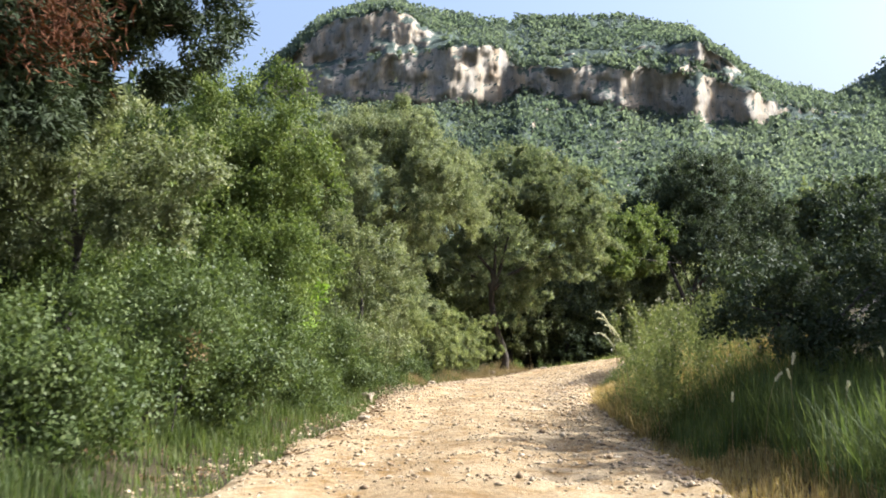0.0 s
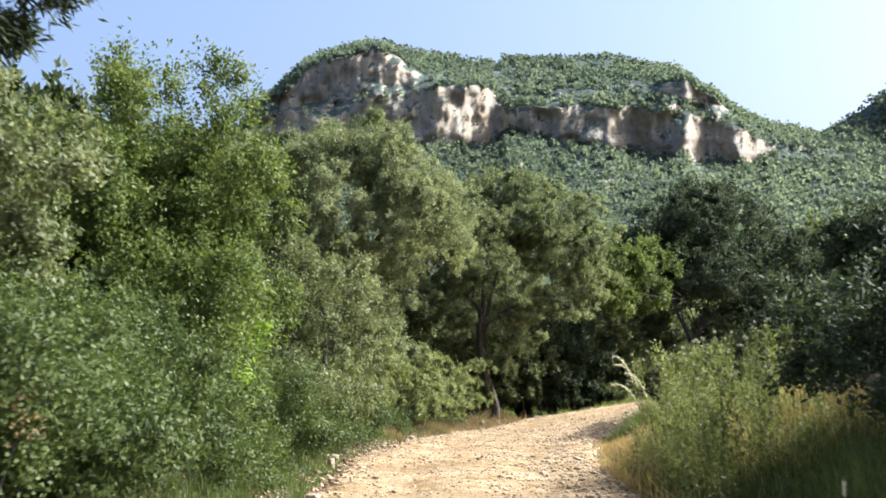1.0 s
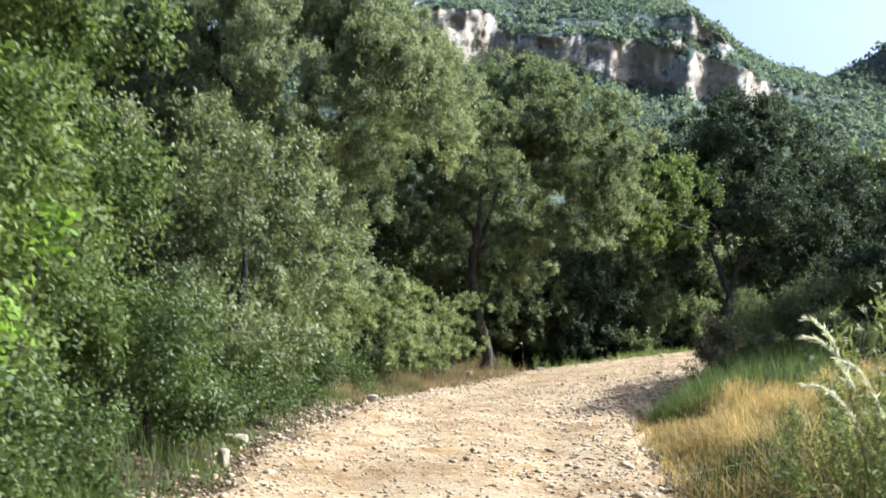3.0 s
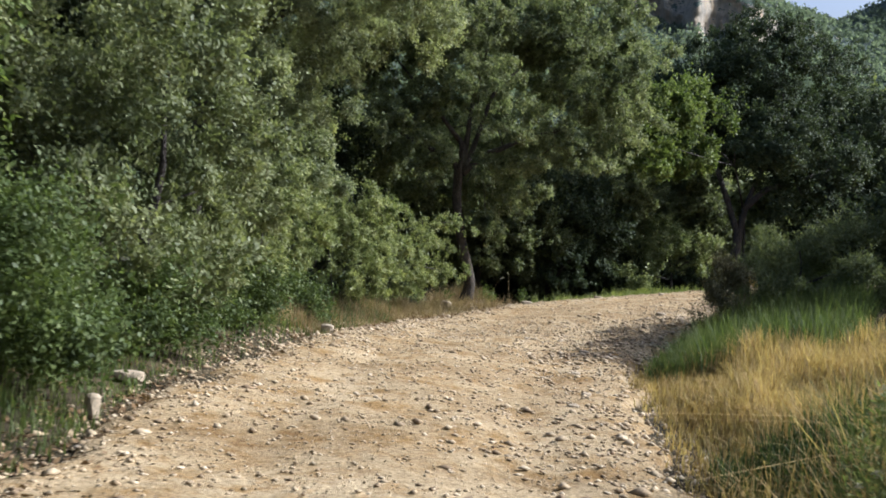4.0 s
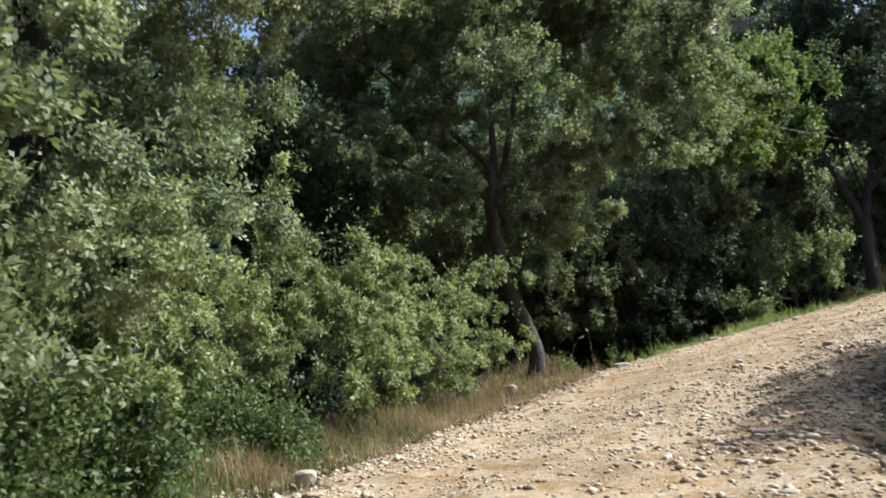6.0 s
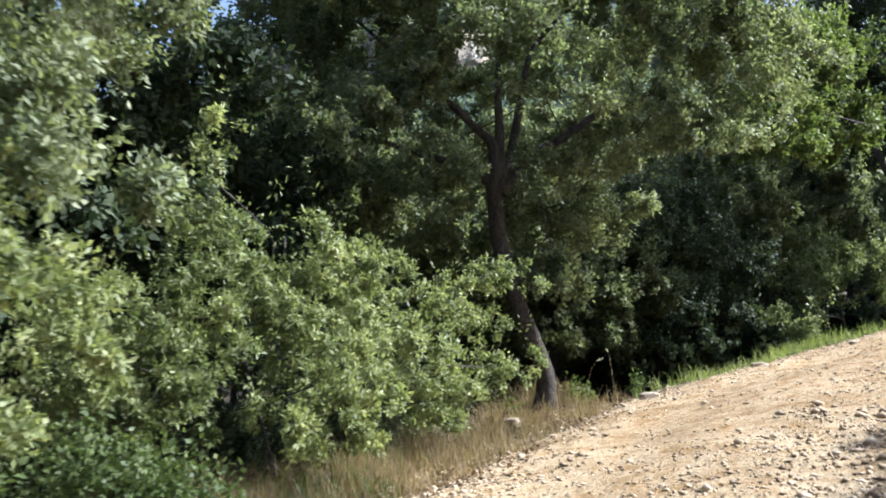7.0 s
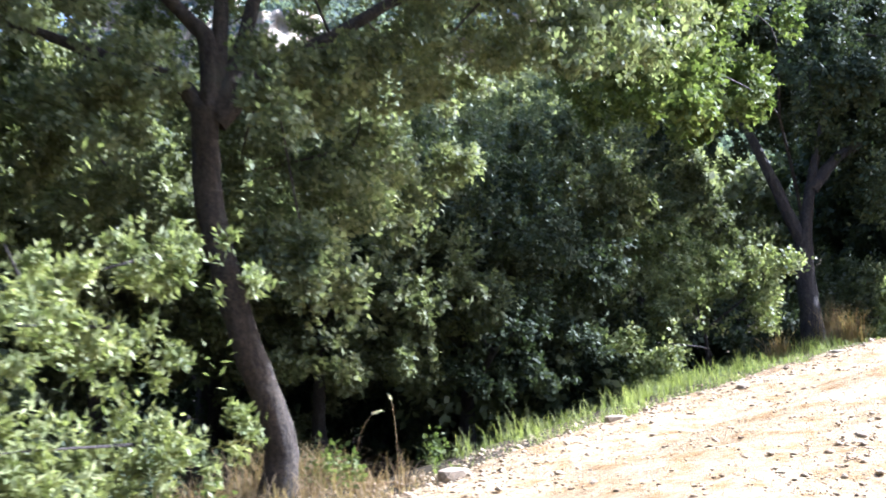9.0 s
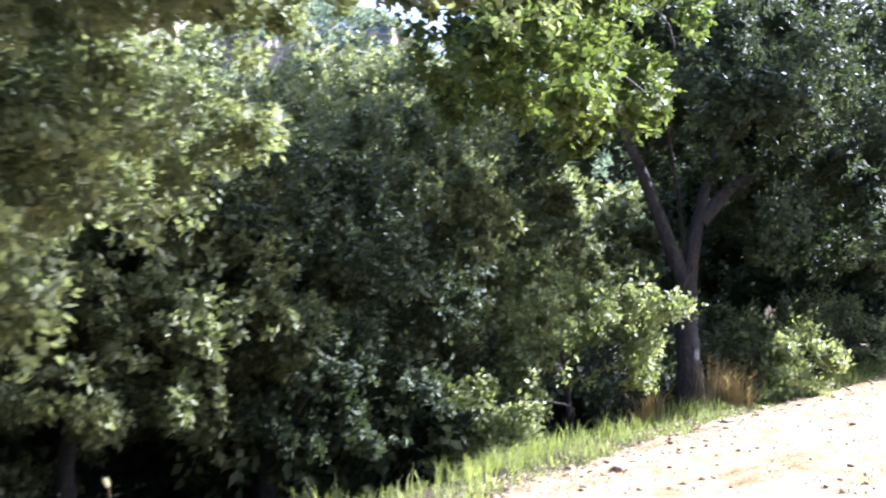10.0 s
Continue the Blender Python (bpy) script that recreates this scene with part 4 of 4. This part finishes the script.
grass("dry_grass", x, y, (0.12 + 0.28 * ease((r + 0.2) / 1.2)) * (1 + 0.35 * waves(x, y, 52, 1.4)), STRAW, "golden dry grass along the track edge", 2)
x, y, l, r = scatter(60000, 3, 1.5, 6, 25.5, 34, lambda l, r, x, y, c: (r > 0.05) & (r < 2.5) & (c < ease((y - 25.6) / 1.2) * ease((r + 0.1) / 0.6)))
grass("green_grass", x, y, (0.28 + 0.32 * ease(r)) * (1 + 0.3 * waves(x, y, 56, 1.2)), GRASS, "fresh green grass on the bank", 4)
x, y, l, r = scatter(42000, 5, 1.4, 6, 6.5, 14, lambda l, r, x, y, c: (r > 0.15 + 0.5 * (y < 11)) & (r < 3.5) & (c < 0.5 + 0.5 * (waves(x, y, 51, 1.6) > 0)))
grass("green_grass", x, y, 0.3 + 0.5 * ease(r / 0.9), GRASS, "tall green verge grass with ripening stalks", 6)
x, y, l, r = scatter(30000, 7, 1.2, 6, 6.5, 14, lambda l, r, x, y, c: (r > -0.2) & (r < 3))
grass("dry_grass", x, y, 0.12 + 0.2 * ease(r), STRAW, "short ochre dry grass at the verge", 8)
x, y, l, r = scatter(50000, 9, -3.8, -1.0, 7, 33, lambda l, r, x, y, c: (l > -0.05) & (l < 1.0) & (c < (0.4 + 0.6 * (waves(x, y, 50, 5) > -0.1)) * (1 - 0.65 * ease((y - 18) / 4))))
grass("green_grass", x, y, 0.14 + 0.25 * ease(l), GRASS, "green grass and weeds along the left verge", 10)
x, y, l, r = scatter(40000, 11, -2.4, 2, 28, 37, lambda l, r, x, y, c: (l > -0.05) & (l < 1.1))
grass("withered_grass", x, y, (0.12 + 0.26 * ease(l)) * (1 + 0.4 * waves(x, y, 54, 1.2)), TAN, "withered reddish-brown grass below the oak", 12, 0.003, 0.6)
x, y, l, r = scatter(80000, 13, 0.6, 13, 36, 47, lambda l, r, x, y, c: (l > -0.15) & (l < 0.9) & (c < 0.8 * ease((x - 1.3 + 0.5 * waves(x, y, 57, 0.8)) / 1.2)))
grass("sunlit_grass", x, y, (0.1 + 0.16 * ease(l)) * (1 + 0.5 * waves(x, y, 53, 1.1)), GRASS_LIT, "grass edging the bend, sunlight put into its bright colour", 14, 0.0034, 0.6)
x, y, l, r = scatter(30000, 15, 1.4, 4.5, 13.5, 21, lambda l, r, x, y, c: (r > 0.0) & (r < 2.0))
grass("green_grass", x, y, 0.3 + 0.4 * ease(r), GRASS, "rank green grass among the thistles", 16)
x, y, l, r = scatter(12000, 17, 1.4, 4.0, 13.2, 20, lambda l, r, x, y, c: (r > -0.1) & (r < 1.8))
grass("dry_grass", x, y, (0.35 + 0.5 * ease(r)) * (1 + 0.35 * waves(x, y, 59, 0.9)), STRAW, "ripe yellow grass standing among the thistles", 18, 0.004, 0.55)


def tuft(x, y, tall, mat, label, seed, n=170):
    """One clump of long dry blades."""
    rng = np.random.default_rng(seed)
    px, py = x + rng.normal(size=n) * 0.09, y + rng.normal(size=n) * 0.09
    ob = grass("grass_tuft", px, py, np.full(n, tall), mat, label, seed, 0.003, 0.5)
    tagged(ob, label, "grass", "dry tufts", "thing")


tuft(6.35, 43.4, 0.5, STRAW, "tall tuft of dry straw-coloured grass", 951)
tuft(7.0, 43.1, 0.62, TAN, "tall tuft of withered brown grass by the oak trunk", 952)
tuft(7.2, 43.0, 0.5, STRAW, "tuft of dry grass by the oak trunk", 953)


# ---- tall herbs and stalks ----
def herb(x, y, tall, seed):
    rng = np.random.default_rng(seed)
    z = height(x, y)
    root = thing("thistle", (x, y, z), "tall pale green thistle in flower on the verge", "plant", "roadside thistles")
    tip = np.array([rng.normal() * 0.24, rng.normal() * 0.2, tall])
    v, f = tube([(0, 0, -0.03), tip * 0.5 + rng.normal(size=3) * 0.03, tip], [0.008, 0.006, 0.003], 5)
    stem = part("stem", quick_mesh("stem", v, f, HERB, True), root)
    n = 460
    t = rng.uniform(0.04, 0.95, (n, 1))
    at = tip * t + rng.normal(size=(n, 3)) * 0.13 * (1.15 - t)
    v, f = leaves(at, rng.normal(size=(n, 3)) + np.array([0, 0, 0.5]), rng.uniform(0.045, 0.075), rng.uniform(0.01, 0.018), rng)
    part("foliage", quick_mesh("foliage", v, f, HERB), root)
    for k in range(3):
        side = np.array([rng.normal() * 0.08, rng.normal() * 0.08, 0]) * (k > 0)
        top = tip + side - np.array([0, 0, 0.06 * k])
        v, f = tube([tip * (0.82 - 0.04 * k), top * 0.5 + tip * (0.41 - 0.02 * k) + side * 0.2, top], [0.003, 0.0025, 0.002], 4)
        part("stem", quick_mesh("stem", v, f, HERB, True), root)
        c = top + rng.normal(size=(26, 3)) * 0.006
        v, f = leaves(c, on_ball(26, rng) + np.array([0, 0, 0.5]), 0.015, 0.007, rng)
        part("flower_head", quick_mesh("flower_head", v, f, FLOWER), root, "pale mauve flower head")


rng = np.random.default_rng(60)
for n in range(76):
    y = rng.uniform(13.2, 18.4)
    herb(1.85 + rng.uniform(0, 1.25) ** 1.2, y, rng.uniform(0.85, 1.7) * (1.0 if y < 17 else 0.75), 600 + n)


def stalk(x, y, tall, lean, seed, name="reed", label="pale drooping reed plume at the track edge", cat="plant", plume=0.5, group="", wide=1.0):
    rng = np.random.default_rng(seed)
    z = height(x, y)
    root = thing(name, (x, y, z), label, cat, group)
    a = np.array(lean, float)
    s = np.linspace(0, 1, 13)[:, None]
    crest = a * 0.12 + np.array([0, 0, tall * (1.0 + 0.35 * np.hypot(a[0], a[1]))])
    pts = s ** 2 * (a + np.array([0, 0, tall * (1.0 - 0.15 * np.hypot(a[0], a[1]))])) + 2 * s * (1 - s) * crest * 0.85 + np.array([0, 0, -0.03])
    v, f = tube(pts, np.linspace(0.004, 0.0012, 13), 5)
    part("stem", quick_mesh("stem", v, f, TAN, True), root)
    n = 150
    t = rng.uniform(1 - plume, 1, n) * 12
    i = np.minimum(t.astype(int), 11)
    p = np.array(pts)
    at = p[i] + (p[i + 1] - p[i]) * (t - i)[:, None]
    v, f = leaves(at, unit(p[i + 1] - p[i]) + rng.normal(size=(n, 3)) * 0.3, 0.034 * wide, 0.005 * wide, rng)
    part("plume", quick_mesh("plume", v, f, PLUME), root, "feathery pale seed plume")


for n, (x, y, tall, lean) in enumerate([(1.58, 15.7, 1.64, (-0.32, 0, 0.0)), (1.66, 15.75, 1.56, (-0.36, 0.06, 0)), (1.7, 15.6, 1.46, (-0.33, -0.05, 0)), (1.64, 15.6, 1.36, (-0.4, -0.03, 0))]):
    stalk(x, y, tall, lean, 700 + n, group="reed plumes", plume=0.42, wide=1.15)
stalk(0.94, 36.75, 0.68, (-0.05, 0, 0), 710, "grass_stalk", "single tall pale grass stalk below the oak", "grass", 0.12, "", 0.7)
stalk(0.62, 36.7, 0.55, (0.2, 0, 0), 711, "grass_stalk", "leaning pale grass stalk below the oak", "grass", 0.2, "", 0.7)
rng = np.random.default_rng(61)
for n in range(6):
    stalk(rng.uniform(1.9, 3.6), rng.uniform(8.5, 11), rng.uniform(0.7, 1.0), (rng.normal() * 0.05, 0, 0), 720 + n, "grass_stalk", "ripening pale grass stalk on the verge", "grass", 0.22, "verge stalks")


# ---- stones ----
def chip():
    """An angular chip, the base of all gravel."""
    bm = bmesh.new()
    ring = [bm.verts.new(q) for q in ((1, 0.3, 0), (0.2, 1, 0.1), (-1, -0.2, 0), (-0.1, -1, -0.1), (0.1, 0.1, 1), (0, 0, -0.8))]
    for i in range(4):
        bm.faces.new((ring[i], ring[(i + 1) % 4], ring[4]))
        bm.faces.new((ring[(i + 1) % 4], ring[i], ring[5]))
    bm.verts.index_update()
    v = np.array([q.co[:] for q in bm.verts])
    f = np.array([[q.index for q in p.verts] for p in bm.faces])
    bm.free()
    return v, f


BALL_V, BALL_F = chip()


def gravel(n, seed, y0, y1, small, large, name, label, keep):
    rng = np.random.default_rng(seed)
    k = rng.integers(0, STEPS, n * 3)
    u = rng.uniform(-1.25, 1.25, n * 3)
    p = MID[k] + ACROSS[k] * (u * HALF[k])[:, None] + unit(np.stack([-ACROSS[k, 1], ACROSS[k, 0]], 1)) * rng.uniform(-0.1, 0.1, (n * 3, 1))
    ok = (p[:, 1] > y0) & (p[:, 1] < y1) & keep(u, p, rng.random(n * 3))
    p = p[ok][:n]
    s = small * (large / small) ** (rng.random(len(p)) ** 2.2)
    s = s * np.where(p[:, 1] > 33, 0.7, 1.0)
    z = np.maximum(track_height(p[:, 0], p[:, 1], u[ok][:n]), lie(p[:, 0], p[:, 1])) + 0.2 * s
    shape = BALL_V[None] * rng.uniform(0.6, 1.3, (len(p), len(BALL_V), 3)) * (s[:, None] * np.stack([rng.uniform(0.8, 1.4, len(p)), rng.uniform(0.8, 1.4, len(p)), rng.uniform(0.45, 0.8, len(p))], 1))[:, None]
    t = rng.uniform(0, 2 * math.pi, len(p))
    c, d = np.cos(t)[:, None], np.sin(t)[:, None]
    v = np.stack([shape[..., 0] * c - shape[..., 1] * d, shape[..., 0] * d + shape[..., 1] * c, shape[..., 2]], -1) + np.stack([p[:, 0], p[:, 1], z], 1)[:, None]
    f = BALL_F[None] + (np.arange(len(p)) * len(BALL_V))[:, None, None]
    tagged(new(name, quick_mesh(name, v.reshape(-1, 3), f.reshape(-1, 3), STONE)), label, "gravel", kind="stuff")


gravel(44000, 1, 9, 44, 0.007, 0.026, "gravel", "loose pale limestone gravel on the track", lambda u, p, c: c < (0.45 + 0.55 * np.abs(u)) * np.where(p[:, 1] > 32, 0.35 + 0.6 * (u > 0.45) + 0.3 * (u < -0.85), 1.0) * np.clip(1.0 + 0.7 * waves(p[:, 0], p[:, 1], 58, 1.9), 0.25, 1.6))
gravel(6500, 2, 8, 46, 0.018, 0.055, "rubble", "coarse limestone rubble along the track edges", lambda u, p, c: c < np.clip(np.abs(u) ** 3 + 0.35 * (u > 0.1), 0.06, 1))

gravel(2600, 3, 26, 38, 0.02, 0.055, "rubble", "brown and pale rubble heaped along the inside of the bend", lambda u, p, c: (u > 0.2) & (c < 0.25 + np.abs(u) ** 2))

gravel(15000, 4, 27, 43, 0.008, 0.021, "gravel", "ochre gravel left loose between the wheel tracks of the bend", lambda u, p, c: ((u > 0.1) | (u < -0.68)) & (c < np.clip(0.75 + 0.9 * waves(p[:, 0], p[:, 1], 59, 1.3), 0.1, 1.0)))


def rock(x, y, sx, sy, sz, seed, turn=0):
    rng = np.random.default_rng(seed)
    bm = bmesh.new()
    bmesh.ops.create_icosphere(bm, subdivisions=2, radius=1)
    for q in bm.verts:
        q.co *= 1 + rng.normal() * 0.06
        q.co = Vector((max(-0.8, min(0.8, q.co.x)), max(-0.8, min(0.8, q.co.y)), max(-0.7, min(0.65, q.co.z))))
        q.co = Vector((q.co.x * sx, q.co.y * sy, q.co.z * sz))
    me = bpy.data.meshes.new("stone")
    bm.to_mesh(me)
    bm.free()
    me.materials.append(ROCK)
    ob = new("stone", me)
    ob.matrix_world = pose(x, y, height(x, y) + 0.05 + sz * 0.35, 0, 0, turn)
    tagged(ob, "pale limestone rock lying at the track edge", "rock", "roadside rocks")


for n, (x, y, sx, sy, sz) in enumerate([(-2.5, 22.44, 0.15, 0.12, 0.06), (-2.3, 20.9, 0.06, 0.06, 0.12), (-1.64, 28.33, 0.11, 0.1, 0.09), (-0.25, 35.3, 0.12, 0.1, 0.08), (1.31, 36.6, 0.14, 0.1, 0.07), (-1.85, 16.2, 0.1, 0.09, 0.06), (1.35, 26, 0.07, 0.06, 0.05), (1.7, 28.6, 0.08, 0.07, 0.06), (3.4, 33.2, 0.09, 0.1, 0.06), (1.1, 23.4, 0.07, 0.06, 0.05), (1.3, 24.3, 0.06, 0.06, 0.05), (2.9, 38.3, 0.12, 0.07, 0.06), (4.4, 39.3, 0.14, 0.07, 0.05), (6.2, 41.2, 0.1, 0.08, 0.06)]):
    rock(x, y, sx, sy, sz, 800 + n, 50 * n)


# ---- fallen leaves along the left edge ----
x, y, l, r = scatter(22000, 31, -3.6, 1.0, 9, 37, lambda l, r, x, y, c: (l > -0.55) & (l < 1.2) & (c < ease((l + 0.6) / 0.6)))
rng = np.random.default_rng(62)
n = len(x)
flat_way = np.stack([rng.normal(size=n), rng.normal(size=n), rng.normal(size=n) * 0.25], 1)
on_edge = np.maximum(lie(x, y), lie(x, y) + 0.07 * (l < -0.15)) + 0.012
v, f = leaves(np.stack([x, y, on_edge], 1), flat_way, 0.06, 0.035, rng, 0.3, np.tile(np.array([0.0, 0.0, 1.0]), (n, 1)))
tagged(new("leaf_litter", quick_mesh("leaf_litter", v, f, LITTER)), "brown fallen oak leaves along the track edge", "leaf litter", kind="stuff")

# ---- single stones of the track ----
ROAD = bpy.data.objects["road"]


def stone_mesh(seed):
    """A broken limestone lump: a few flat faces, a rounded back."""
    rng = np.random.default_rng(seed)
    bm = bmesh.new()
    bmesh.ops.create_icosphere(bm, subdivisions=1, radius=1)
    cuts = [(Vector(rng.normal(size=3)).normalized(), rng.uniform(0.5, 0.85)) for _ in range(6)]
    for q in bm.verts:
        for n, d in cuts:
            over = q.co.dot(n) - d
            if over > 0:
                q.co -= n * over
        q.co += Vector(rng.normal(size=3)) * 0.05
    me = bpy.data.meshes.new("stone")
    bm.to_mesh(me)
    bm.free()
    me.materials.append(STONE_ONE)
    return me


STONES = [stone_mesh(300 + k) for k in range(9)]
rng = np.random.default_rng(77)
k = rng.integers(0, STEPS, 9000)
u = rng.uniform(-1.08, 1.1, 9000)
p = MID[k] + ACROSS[k] * (u * HALF[k])[:, None] + rng.normal(size=(9000, 2)) * 0.08
chance = np.where(p[:, 1] < 34, 0.12 + 0.9 * np.clip(np.abs(u) - 0.45, 0, 1) + 0.5 * (u > 0.3), 0.06 + 0.5 * (np.abs(u) > 0.75))
chosen = np.flatnonzero((p[:, 1] > 8) & (p[:, 1] < 43) & (rng.random(9000) < chance))[:300]
for n, i in enumerate(chosen):
    size = 0.014 * (2.7 ** rng.random() ** 1.6)
    z = max(float(track_height(p[i:i + 1, 0], p[i:i + 1, 1], u[i:i + 1])[0]), height(p[i, 0], p[i, 1]))
    ob = part("stone", STONES[n % 9], ROAD)
    ob.matrix_basis = pose(p[i, 0], p[i, 1], z + size * 0.18, 0, 0, rng.uniform(0, 360)) @ Matrix.Diagonal((size * rng.uniform(0.8, 1.4), size, size * rng.uniform(0.5, 0.8), 1))
